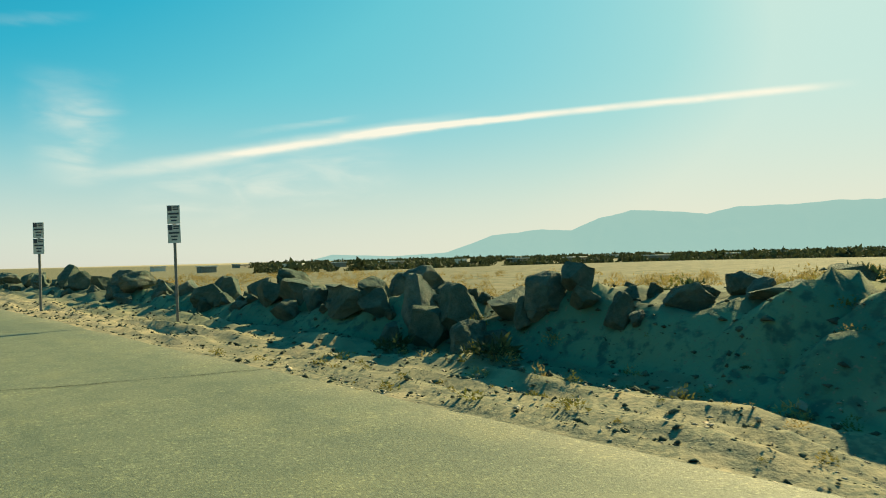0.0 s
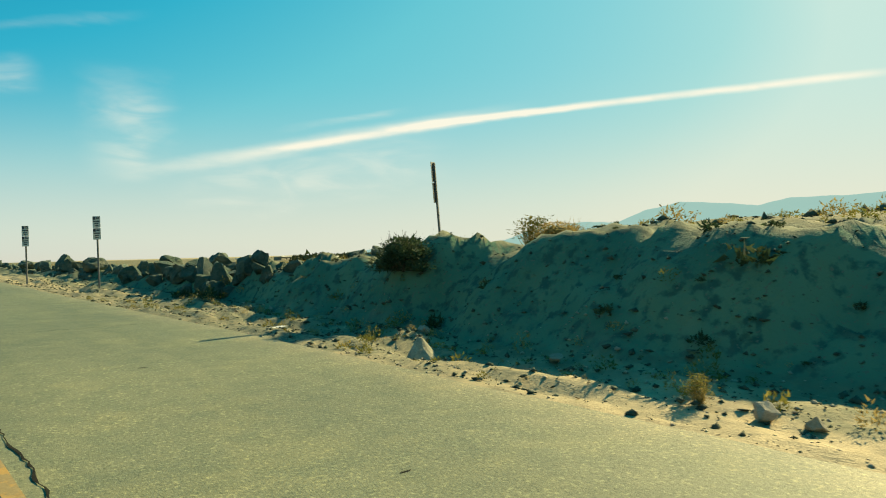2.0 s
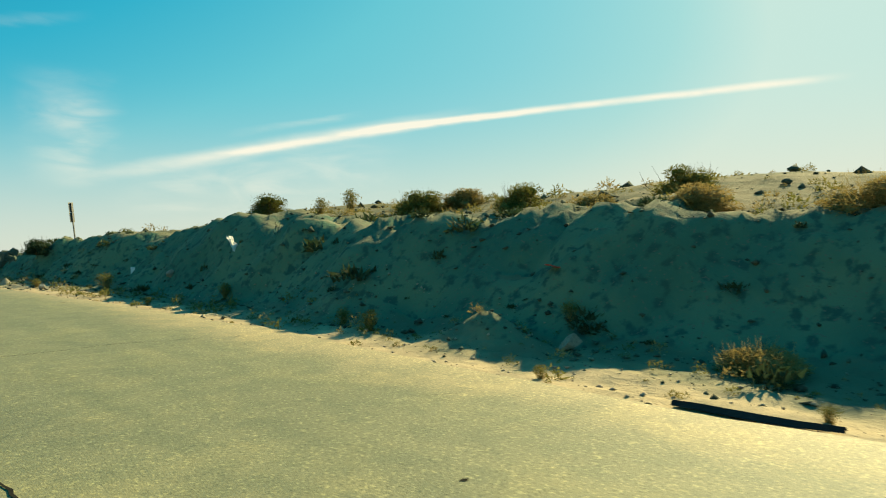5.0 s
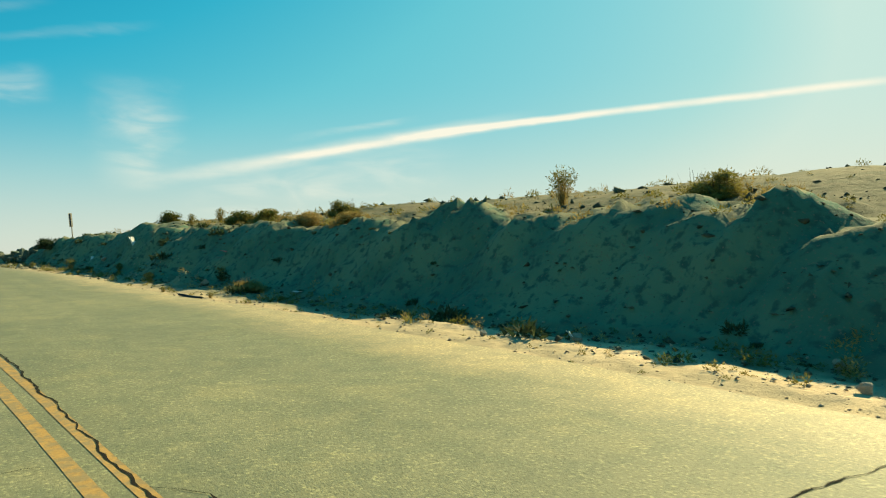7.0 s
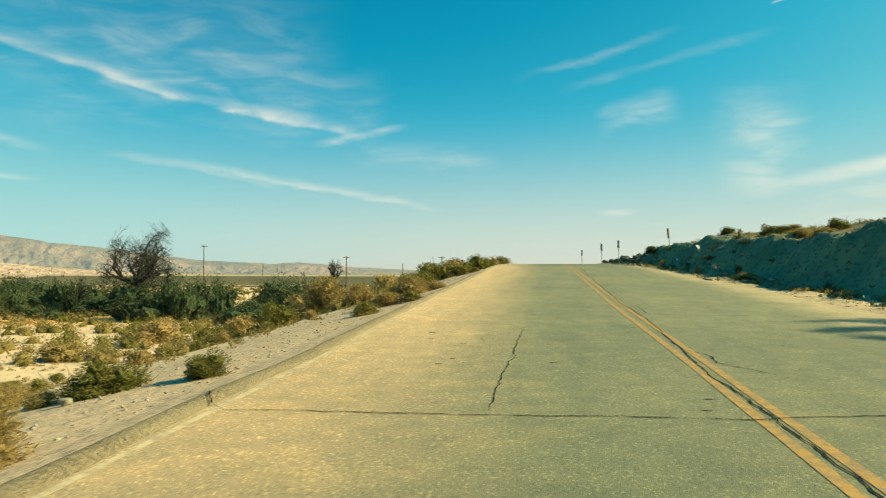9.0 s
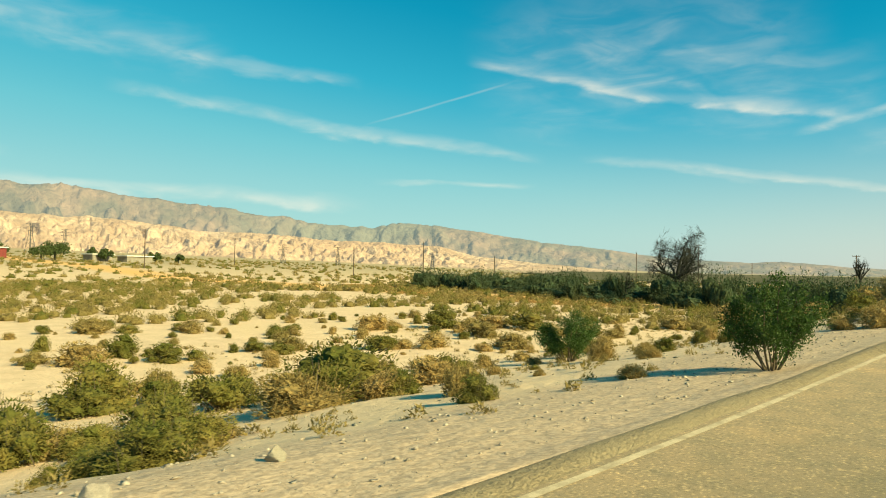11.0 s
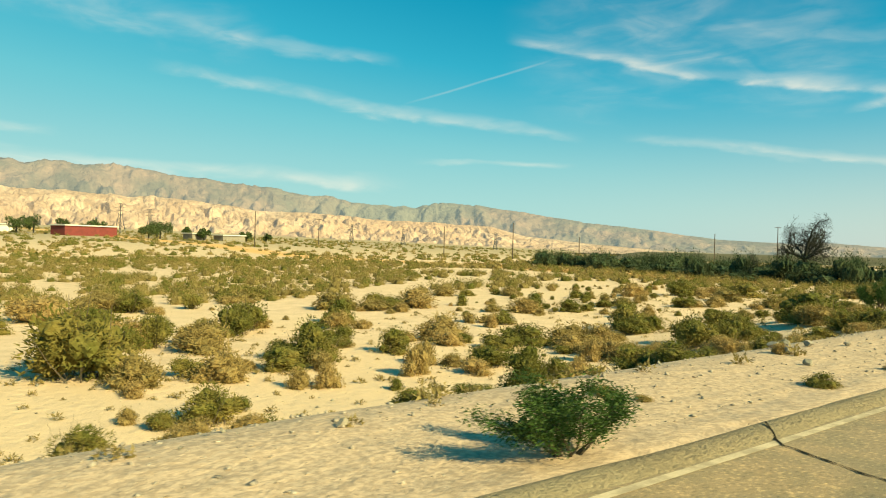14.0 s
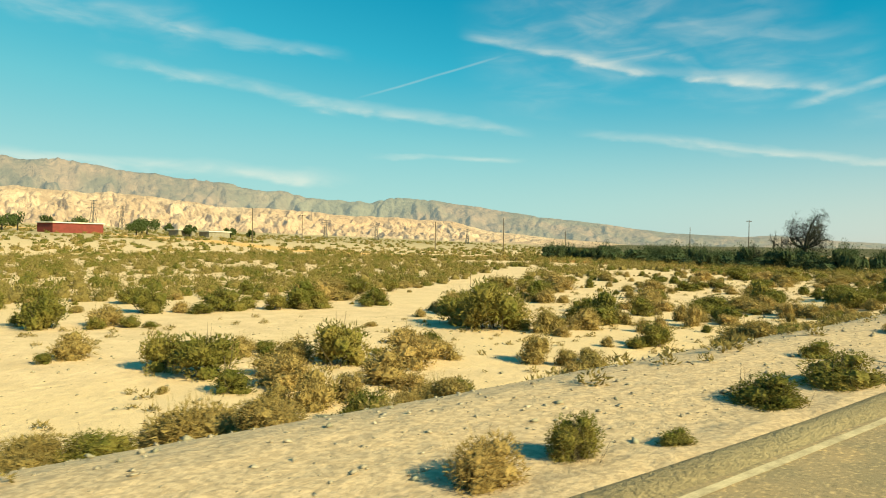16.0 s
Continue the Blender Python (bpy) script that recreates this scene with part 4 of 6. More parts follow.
def shrub_parts(seed, leaf, twig, n_twig=220, n_leaf=900, length=0.075, width=0.011, shape="dome", clumps=9, twig_w=0.006):
    """Meshes of a shrub one metre wide and one high: stems and foliage of fine sprigs."""
    rs, inner = np.random.RandomState(seed), None
    if shape == "vase":
        strips, tips = twig_strips(rs, n_twig, 0.5, 1.0, twig_w, 0.2, 0.7)
        strips2, _ = twig_strips(rs, 26, 0.34, 0.75, twig_w * 2.2, 0.2, 0.8)
        strips = np.concatenate([strips, strips2])
        c = tips[rs.randint(0, len(tips), n_leaf)] + rs.normal(0, 0.05, (n_leaf, 3))
        c[:, 2] = np.maximum(c[:, 2], 0.16)
        out = c - np.array([0, 0, 0.25])
    else:
        strips, tips = twig_strips(rs, n_twig, 0.46, 0.85, twig_w, 0.7)
        k = unit(rs, clumps)
        k[:, 2] = np.abs(k[:, 2])
        heads = k * np.array([0.30, 0.30, 0.62]) * rs.uniform(0.55, 1.0, (clumps, 1))
        size = rs.uniform(0.17, 0.27, clumps)
        pick = rs.randint(0, clumps, n_leaf)
        ball = unit(rs, n_leaf)
        c = heads[pick] + ball * (size[pick] * rs.uniform(0.35, 1.0, n_leaf) ** 0.4)[:, None]
        c[:, 2] = np.abs(c[:, 2]) * 0.98 + 0.01
        out = ball + np.array([0, 0, 0.35]) + c * 0.8
        inner = cores(rs, heads, size * 0.5)
        for k in inner:
            k[:, 2] = np.maximum(k[:, 2], 0.0)
    stems = quads_mesh("stem", np.zeros((0, 3)), np.zeros((0, 3)), np.zeros((0, 3)), twig, strips)
    return stems, sprigs("foliage", rs, c, out, length, width, leaf, inner)


def creosote_parts(seed, n=17000, leaf=0.027, loose=0.052):
    """Meshes of an upright creosote bush one metre wide and high: bare branching stems, leaves in loose sprays at their ends."""
    rs = np.random.RandomState(seed)
    rnd = random.Random(seed)
    wood, spray, ways = bmesh.new(), [], []
    for i in range(15):
        a = math.tau * i / 15 + rnd.uniform(-0.3, 0.3)
        lean = rnd.uniform(0.12, 0.95)
        p = Vector((math.cos(a) * 0.05, math.sin(a) * 0.05, -0.02))
        d = Vector((math.cos(a) * lean, math.sin(a) * lean, 1.0)).normalized()
        reach = rnd.uniform(0.62, 0.92) * (0.82 if lean > 0.65 else 1.0)
        pts = [p.copy()]
        for s in range(6):
            d = (d + Vector((rnd.gauss(0, 0.13), rnd.gauss(0, 0.13), rnd.gauss(0, 0.08)))).normalized()
            p = p + d * reach / 6
            pts.append(p.copy())
            if s >= 2:
                for _ in range(2 if s < 5 else 3):
                    q = (d + Vector((rnd.gauss(0, 0.6), rnd.gauss(0, 0.6), rnd.gauss(0.15, 0.35)))).normalized()
                    tip = p + q * rnd.uniform(0.10, 0.22)
                    tube(wood, [p, p.lerp(tip, 0.5) + Vector((rnd.gauss(0, 0.012), 0, 0)), tip], [0.005, 0.004, 0.002], 3)
                    spray.append(tip)
                    ways.append(q)
        tube(wood, pts, [0.014, 0.012, 0.010, 0.009, 0.007, 0.006, 0.004], 5)
    me = bpy.data.meshes.new("stem")
    wood.to_mesh(me)
    wood.free()
    me.materials.append(STEM)
    spray, ways = np.array(spray), np.array(ways)
    pick = rs.randint(0, len(spray), n)
    c = spray[pick] + rs.normal(0, 1, (n, 3)) * loose - ways[pick] * rs.uniform(0, 0.1, (n, 1))
    return me, sprigs("foliage", rs, c, ways[pick] + unit(rs, n) * 0.8, leaf, leaf / 3, BRUSH_DARK)


DRY_KIND = [shrub_parts(100 + i, BRUSH_DRY, BRUSH_DRY, 150, 6200, 0.052, 0.0075, clumps=13, twig_w=0.004) for i in range(5)]
DRY_FAR = [shrub_parts(120 + i, BRUSH_DRY, BRUSH_DRY, 30, 2400, 0.055, 0.010, clumps=11, twig_w=0.005) for i in range(4)]
GREEN_KIND = [shrub_parts(200 + i, BRUSH_GREEN, STEM, 110, 6400, 0.048, 0.008, clumps=14, twig_w=0.004) for i in range(5)]
GREEN_FAR = [shrub_parts(220 + i, BRUSH_GREEN, STEM, 24, 2500, 0.052, 0.0105, clumps=12) for i in range(4)]
CREOSOTE_KIND = [creosote_parts(300 + i) for i in range(3)]
CREOSOTE_LARGE = [creosote_parts(310, 42000, 0.015, 0.036)]
SLOPE_KIND = [shrub_parts(230 + i, THICKET_LEAF, STEM, 90, 4200, 0.048, 0.008, clumps=12) for i in range(2)]
WEED_KIND = [shrub_parts(400 + i, BRUSH_GREEN, BRUSH_DRY, 130, 700, 0.06, 0.012, "vase", twig_w=0.006) for i in range(2)]
prand = random.Random(5)


def plant(kind, name, x, y, w, h, label, category, group, sink=0.03):
    if kind is DRY_KIND or kind is GREEN_KIND:
        h = max(h * 1.15, w * 0.5)
        if x < 0 and (x < float(road_x(y)) - 14.5 or y > 24):
            kind = DRY_FAR if kind is DRY_KIND else GREEN_FAR
    stems, foliage = prand.choice(kind)
    e = new(name)
    z = float(ground_z(x, y)) - sink
    e.matrix_world = Matrix.Translation((x, y, z)) @ Matrix.Rotation(prand.uniform(0, math.tau), 4, "Z") @ Matrix.Diagonal((w, w * prand.uniform(0.85, 1.15), h, 1))
    tagged(e, label, category, group)
    for nm, me in (("stem", stems), ("foliage", foliage)):
        o = tagged(new(nm, me), kind="stuff")
        o.parent = e
    return e


DRY_LABEL, GREEN_LABEL = "dry tan desert shrub on sand", "olive-green rounded desert shrub on sand"
DRY_AT = [(-20.6, -47.1, 1.5, 1.3), (-19.1, -49.5, 1.2, 1.0), (-20.3, -51.5, 1.4, 1.0), (-18.2, -52.1, 1.0, 1.0), (-13.2, -57.3, 1.1, 0.6), (-13.4, -58.7, 0.7, 0.4), (-12.8, -54.1, 0.6, 0.4), (-27.2, -53.6, 1.1, 0.9), (-22.4, -38.4, 1.3, 1.1), (-22.0, -36.4, 1.5, 1.1), (-12.8, -54.7, 0.4, 0.3), (-9.5, -57.2, 0.5, 0.4), (-34.7, -49.9, 1.3, 1.1), (-29.5, -36.0, 1.3, 1.3), (-24.8, -49.9, 1.0, 0.8), (-18.3, -51.1, 0.8, 0.7), (-25.0, -25.5, 1.9, 1.3), (-19.8, -31.2, 0.9, 1.1), (-11.2, -41.8, 0.5, 0.4), (-11.1, -41.1, 0.5, 0.3), (-19.8, -34.3, 0.7, 0.8), (-7.8, -44.9, 0.7, 0.3)]
DRY_AT += [(-11.7, -46.8, 1.0, 0.6), (-18.6, -44.1, 1.1, 1.0), (-11.5, -44.5, 0.8, 0.4), (-11.4, -43.7, 0.6, 0.3), (-24.0, -44.4, 1.1, 0.7), (-19.7, -42.5, 0.6, 0.4), (-28.3, -42.1, 0.5, 0.3), (-39.8, -36.8, 2.4, 1.6), (-42.7, -33.3, 2.4, 1.5), (-10.7, -35.7, 0.5, 0.5), (-10.5, -33.7, 0.8, 0.6), (-10.5, -33.1, 0.5, 0.4), (-8.2, -38.6, 0.3, 0.1), (-7.8, -38.5, 0.2, 0.1), (-20.2, -35.0, 0.7, 0.7), (-27.2, -34.4, 1.9, 1.4), (-22.3, -33.0, 0.9, 0.7), (-23.3, -35.3, 0.9, 0.4), (-24.0, -31.7, 1.0, 0.8), (-21.1, -29.8, 0.8, 1.0), (-21.5, -21.4, 1.7, 1.0), (-18.3, -23.9, 1.6, 0.9)]
DRY_AT += [(-17.4, -23.8, 0.9, 0.7), (-16.7, -22.9, 1.0, 0.7), (-8.3, -33.9, 0.3, 0.2), (-6.7, -34.2, 0.3, 0.1), (-10.1, -24.4, 0.8, 0.4), (-10.2, -27.4, 0.6, 0.3), (-16.8, -23.5, 0.9, 0.5), (-17.3, -24.5, 1.1, 0.8), (-18.1, -25.1, 0.7, 0.9), (-10.2, -28.3, 0.8, 0.3), (-20.7, -21.0, 1.4, 1.0), (-21.6, -22.3, 1.3, 0.9), (-23.9, -26.3, 1.3, 0.8), (-21.7, -26.5, 0.7, 0.4), (-10.2, -29.3, 0.4, 0.3), (-31.0, -26.5, 1.2, 1.1), (-30.4, -25.6, 0.8, 0.6), (-38.0, -21.8, 2.7, 1.2), (-44.4, -25.2, 1.4, 0.7), (-36.7, -16.9, 2.8, 1.3), (-34.8, -19.8, 1.0, 0.7), (-30.9, -13.9, 2.1, 1.1)]
DRY_AT += [(-27.1, -20.4, 0.8, 0.8), (-30.0, -5.5, 1.7, 0.8), (-23.9, -14.0, 1.0, 0.9), (-17.4, -26.7, 0.4, 0.5), (-20.4, -29.2, 0.8, 0.5), (-10.4, -30.8, 1.0, 0.6), (-10.4, -31.4, 0.8, 0.6), (-6.6, -30.4, 0.3, 0.1), (-6.5, -30.0, 0.2, 0.1), (-26.5, 0.4, 1.9, 0.8), (-28.7, 6.1, 2.1, 0.9), (-24.1, 3.1, 1.9, 0.8), (-25.5, 11.6, 2.2, 0.8), (-25.1, 22.2, 2.5, 0.9), (-24.7, 30.2, 3.7, 1.2), (-34.9, 3.9, 2.3, 1.0), (-39.6, -5.2, 1.8, 0.9), (-42.5, -9.3, 2.1, 0.9), (-20.4, -23.2, 1.5, 0.8), (-15.9, -10.2, 1.8, 0.9), (-11, -14.3, 0.8, 0.7), (-6.6, -4.7, 1, 0.7)]
DRY_AT += [(-6.6, 10.9, 1, 0.6), (-6.8, 16.1, 1.5, 0.8), (-8.1, -13.4, 0.5, 0.3)]
GREEN_AT = [(-24.1, -52.5, 1.1, 1.2), (-22.7, -52.1, 1.7, 1.3), (-22.0, -48.5, 1.7, 1.5), (-13.3, -58.2, 0.7, 0.3), (-24.5, -39.1, 2.6, 2.4), (-13.1, -56.7, 0.7, 0.3), (-9.3, -56.4, 0.4, 0.4), (-8.9, -55.6, 0.3, 0.1), (-38.0, -46.7, 1.7, 1.5), (-35.0, -52.1, 1.8, 1.6), (-37.2, -43.6, 2.1, 1.4), (-36.2, -39.8, 1.9, 1.5), (-37.2, -34.6, 1.4, 0.7), (-29.2, -35.4, 1.1, 1.5), (-32.0, -30.6, 2.0, 1.6), (-23.3, -32.6, 1.7, 1.4), (-32.5, -25.3, 1.4, 1.3), (-11.3, -42.8, 0.6, 0.5), (-17.9, -38.5, 1.2, 1.0), (-11.5, -45.0, 0.6, 0.3), (-11.6, -45.9, 0.7, 0.4), (-35.7, -39.2, 1.2, 0.9)]
GREEN_AT += [(-35.5, -35.6, 1.3, 1.0), (-41.6, -31.9, 1.8, 1.4), (-15.5, -13.4, 2.7, 1.2), (-10.7, -36.9, 0.7, 0.8), (-10.7, -36.3, 0.6, 0.6), (-10.5, -34.3, 1.1, 0.5), (-10.9, -37.9, 0.7, 0.3), (-10.9, -38.9, 0.6, 0.3), (-31.0, -31.5, 1.8, 1.5), (-30.4, -34.9, 1.4, 1.3), (-22.7, -34.0, 1.5, 0.7), (-26.4, -29.6, 1.3, 0.9), (-23.4, -29.2, 1.2, 0.9), (-19.7, -28.4, 1.7, 0.8), (-22.4, -23.5, 2.0, 1.0), (-22.4, -16.3, 1.8, 1.3), (-17.4, -19.8, 1.7, 1.3), (-16.0, -19.8, 1.1, 1.0), (-10.3, -30.1, 0.7, 0.3), (-6.7, -33.5, 0.3, 0.2), (-6.9, -36.2, 0.4, 0.2), (-14.6, -14.8, 1.8, 1.2)]
GREEN_AT += [(-10.0, -20.3, 1.0, 0.6), (-10.0, -23.3, 1.4, 0.4), (-6.5, -28.1, 0.8, 0.3), (-16.5, -21.0, 1.6, 1.2), (-21.7, -17.0, 1.8, 1.0), (-18.5, -15.0, 1.7, 1.2), (-47.5, -21.8, 1.9, 1.0), (-27.7, -19.0, 1.3, 0.8), (-31.6, -12.1, 1.3, 1.0), (-29.6, -11.2, 1.4, 0.8), (-10.4, -32.0, 0.6, 0.4), (-7.0, -30.7, 0.7, 0.3), (-33.4, 8.0, 2.4, 1.6), (-27.3, -2.1, 1.8, 0.8), (-30.3, 12.7, 2.8, 1.0), (-12.2, -18.8, 1.4, 0.8), (-16.7, -17.2, 1.6, 1), (-7.9, -0.7, 1, 0.5), (-6.5, -0.6, 0.7, 0.2), (-20.2, 29.9, 2.1, 1.4), (-6.5, 8.2, 0.7, 0.4), (-7, 33.7, 1.7, 0.8)]
GREEN_AT += [(-8.1, -47.7, 1.1, 0.37), (-7.5, -45.3, 0.9, 0.32), (-8.1, -49.3, 0.4, 0.39), (-9.3, -50.9, 0.4, 0.25), (-8.9, -53.8, 0.7, 0.27), (-8.6, -52.5, 0.8, 0.41), (-6.5, -33.0, 0.6, 0.27), (-6.9, -29.8, 0.7, 0.36)]
clump = random.Random(12)
for spots_at, kind, name, label in ((DRY_AT, DRY_KIND, "dry_shrub", DRY_LABEL), (GREEN_AT, GREEN_KIND, "green_shrub", GREEN_LABEL)):
    for x, y, w, h in spots_at:
        plant(kind, name, x, y, w * 1.3, h * 1.12, label, "shrub", "desert shrubs")
        # lower growth leaning against the larger ones
        if w > 0.9:
            for _ in range(clump.choice((1, 1, 2))):
                a, k = clump.uniform(0, math.tau), clump.uniform(0.5, 0.8)
                other = clump.random() < 0.5
                plant(DRY_KIND if other else GREEN_KIND, "dry_shrub" if other else "green_shrub", x + math.cos(a) * w * 0.8, y + math.sin(a) * w * 0.8, w * k * 1.2, h * k * 0.9,
                      DRY_LABEL if other else GREEN_LABEL, "shrub", "desert shrubs")
for x, y, w, h in ((-7.15, -40.6, 1.05, 0.62), (-15.6, -4.2, 1.9, 1.6), (-6.2, -12.75, 1.2, 1.38)):
    plant(CREOSOTE_KIND, "creosote_bush", x, y, w, h, "dark green upright creosote bush beside the road", "bush", "creosote bushes")

# the rest of the scrub, scattered, clear of the sandy track
TRACK = [(-19, -64), (-25.8, -55.7), (-28.7, -48.2), (-30.2, -42.2), (-35.8, -31.7), (-43.9, -17.3), (-62.3, 14.6)]


def off_track(x, y):
    best = 99.0
    p = Vector((x, y))
    for a, b in zip(TRACK, TRACK[1:]):
        a, b = Vector(a), Vector(b)
        t = max(0.0, min(1.0, (p - a).dot(b - a) / (b - a).length_squared))
        best = min(best, (p - a.lerp(b, t)).length)
    return best


taken = [(x, y, w) for x, y, w, _ in DRY_AT + GREEN_AT] + [(-8, -41, 1.5), (-7, -12, 1.8)]
scatter = random.Random(21)
count = 0
while count < 300:
    x, y = scatter.uniform(-46, -8.2), scatter.uniform(-62, 22)
    w = scatter.choice((0.5, 0.8, 1.1, 1.4, 1.8)) * scatter.uniform(0.85, 1.2)
    if x > float(road_x(y)) - 7.4:
        continue
    if y > -16:
        w *= 0.62
    if x > float(road_x(y)) - 13:
        w *= 0.7
    if y < -16 and x > -42:
        # between the larger shrubs only low small ones
        if scatter.random() < 0.5 or x > float(road_x(y)) - 9.5:
            continue
        w *= 0.6
    if x > float(road_x(y)) - 10 and scatter.random() < 0.8:
        continue
    if off_track(x, y) < 2.3 or any(math.hypot(x - a, y - b) < (w + c) * 0.45 for a, b, c in taken):
        continue
    if float(vnoise(x * 0.13, y * 0.13, 8)) < 0.16:
        continue
    taken.append((x, y, w))
    count += 1
    h = w * scatter.uniform(0.55, 0.8)
    if scatter.random() < 0.55:
        plant(DRY_KIND, "dry_shrub", x, y, w, h, DRY_LABEL, "shrub", "desert shrubs")
    else:
        plant(GREEN_KIND, "green_shrub", x, y, w, h, GREEN_LABEL, "shrub", "desert shrubs")


def scrub_stuff(name, spots, leaf_n, leaf, material, label, flat=0.6, slim=0.22, core=0.0):
    """One sheet of many far shrubs, each a rounded clump of fine sprigs; leaf is a sprig's length against the shrub's width."""
    rs = np.random.RandomState(len(spots))
    P = np.array(spots)
    n = len(P) * leaf_n
    base = np.repeat(P, leaf_n, 0)
    d = unit(rs, n)
    d[:, 2] = np.abs(d[:, 2])
    r = rs.uniform(0.2, 1.0, n) ** 0.45
    lump = 1 + 0.25 * np.sin(3 * np.arctan2(d[:, 1], d[:, 0]) + base[:, 0] * 9) + 0.2 * np.sin(5 * d[:, 2] + base[:, 1] * 7)
    r = r * lump * 0.85
    gz = np.repeat(ground_z(P[:, 0], P[:, 1]), leaf_n)
    c = np.stack([base[:, 0] + d[:, 0] * base[:, 2] * 0.5 * r, base[:, 1] + d[:, 1] * base[:, 2] * 0.5 * r, gz + d[:, 2] * base[:, 2] * flat * r], 1)
    s = (base[:, 2] * leaf)[:, None]
    inner = None
    if core:
        heads = np.stack([P[:, 0], P[:, 1], ground_z(P[:, 0], P[:, 1]) + P[:, 2] * flat * 0.1], 1)
        inner = cores(rs, heads, P[:, 2] * 0.5 * core, flat * 1.6, LUMP_FAR, 0.2)
    return tagged(new(name, sprigs(name, rs, c, d + np.array([0, 0, 0.4]), s, s * slim, material, inner)), label, "scrub", kind="stuff")


rs = np.random.RandomState(9)


def far_spots(n, r0, r1, az0, az1, size, power=1.0, origin=(0, -36)):
    out = []
    while len(out) < n:
        a, d = math.radians(rs.uniform(az0, az1)), r0 + (r1 - r0) * rs.uniform() ** power
        x, y = origin[0] + math.sin(a) * d, origin[1] + math.cos(a) * d
        if -45 < x < 9 and y < 20 or abs(x - float(road_x(y))) < 9 or off_track(x, y) < 2.5:
            continue
        if float(vnoise(x * 0.06, y * 0.06, 18)) < 0.2:
            continue
        out.append((x, y, size * rs.uniform(0.6, 1.4)))
    return out


scrub_stuff("far_dry_scrub", far_spots(1900, 26, 135, -115, -8, 1.3, 1.0), 190, 0.10, BRUSH_DRY, "dry tan scrub over the desert floor", 0.58, 0.2, 0.5)
scrub_stuff("far_green_scrub", far_spots(1100, 26, 135, -115, -8, 1.35, 1.0), 190, 0.10, BRUSH_GREEN, "olive scrub over the desert floor", 0.58, 0.2, 0.5)
scrub_stuff("distant_dry_scrub", far_spots(2600, 115, 560, -120, -4, 2.0), 40, 0.16, BRUSH_DRY, "dry scrub toward the hills", 0.4, 0.35, 0.6)
scrub_stuff("distant_green_scrub", far_spots(2300, 115, 560, -120, -4, 2.0), 40, 0.16, BRUSH_GREEN, "olive scrub toward the hills", 0.4, 0.35, 0.6)

# ---- things on the bank's side ----


def boulder_mesh(seed):
    rnd = random.Random(seed)
    bm = bmesh.new()
    bmesh.ops.create_icosphere(bm, subdivisions=4 if seed < 40 else 3, radius=1.0)
    cuts = [(Vector((rnd.gauss(0, 1), rnd.gauss(0, 1), rnd.gauss(0, 0.8))).normalized(), rnd.uniform(0.42, 0.78)) for _ in range(15)]
    for v in bm.verts:
        for n, d in cuts:
            over = v.co.dot(n) - d
            if over > 0:
                v.co -= n * over
        k = 1 + 0.12 * noise.noise(v.co * 1.9 + Vector((seed, 0, 0))) + 0.05 * noise.noise(v.co * 5 + Vector((0, seed, 0))) + 0.02 * noise.noise(v.co * 14)
        v.co *= k
    me = bpy.data.meshes.new("boulder")
    bm.to_mesh(me)
    bm.free()
    me.materials.append(ROCK)
    return me


BOULDERS = [boulder_mesh(i) for i in range(9)]
brand = random.Random(3)


def boulder(x, y, sx, sy, sz, label="rough granite boulder in a row along the verge", sink=0.25, lift=0.0, group="boulders along the verge"):
    ob = new("boulder", brand.choice(BOULDERS))
    z = float(ground_z(x, y)) + sz * (1 - sink) * 0.75 + lift
    ob.matrix_world = Matrix.Translation((x, y, z)) @ Euler((brand.uniform(-0.3, 0.3), brand.uniform(-0.3, 0.3), brand.uniform(0, math.tau))).to_matrix().to_4x4() @ Matrix.Diagonal((sx, sy, sz, 1))
    return tagged(ob, label, "boulder", group)


# the row, by place, width and height, from the bank's end into the distance
BOULDER_ROW = [(7.7, 57.4, 0.45, 0.5), (7.35, 60.3, 0.75, 0.85), (7.5, 59.5, 0.9, 0.85), (7.2, 59.9, 0.7, 0.66), (7.0, 58.8, 0.66, 0.5), (7.8, 58.75, 0.8, 0.55), (7.85, 63.2, 0.8, 0.55),
               (7.7, 62.0, 0.55, 0.64), (7.4, 62.3, 0.95, 0.5), (7.5, 64.3, 0.7, 0.55), (8.3, 68.9, 0.9, 0.55), (8.1, 66.9, 0.7, 0.5), (7.6, 68.6, 0.85, 0.56), (8.1, 71.0, 0.6, 0.45), (7.65, 71.4, 0.65, 0.5),
               (7.5, 72.9, 1.0, 0.45), (7.75, 76.6, 0.95, 0.85), (7.9, 80.9, 1.05, 0.75), (7.6, 83.9, 0.7, 0.6), (7.5, 87.9, 1.0, 0.5), (7.5, 56.6, 0.45, 0.42)]
BOULDER_ROW += [(7.5, 57.8, 0.65, 0.5), (6.8, 60.4, 0.36, 0.4), (7.5, 65.3, 0.75, 0.56), (7.5, 63.6, 0.56, 0.46), (7.3, 66.2, 0.4, 0.25), (7.4, 58.1, 0.42, 0.4), (8.0, 55.9, 0.62, 0.36), (8.0, 54.8, 0.7, 0.28),
                (8.1, 61.0, 0.75, 0.5), (8.0, 65.4, 0.8, 0.5), (7.7, 70.0, 0.7, 0.55), (7.9, 74.6, 0.9, 0.6), (7.6, 78.6, 0.9, 0.6), (7.8, 85.8, 0.8, 0.55), (7.7, 90.5, 0.9, 0.6)]
for x, y, w, h in BOULDER_ROW:
    boulder(x, y, w * 0.66, w * brand.uniform(0.6, 0.75), h * 0.68, sink=0.35)
y = 55.0
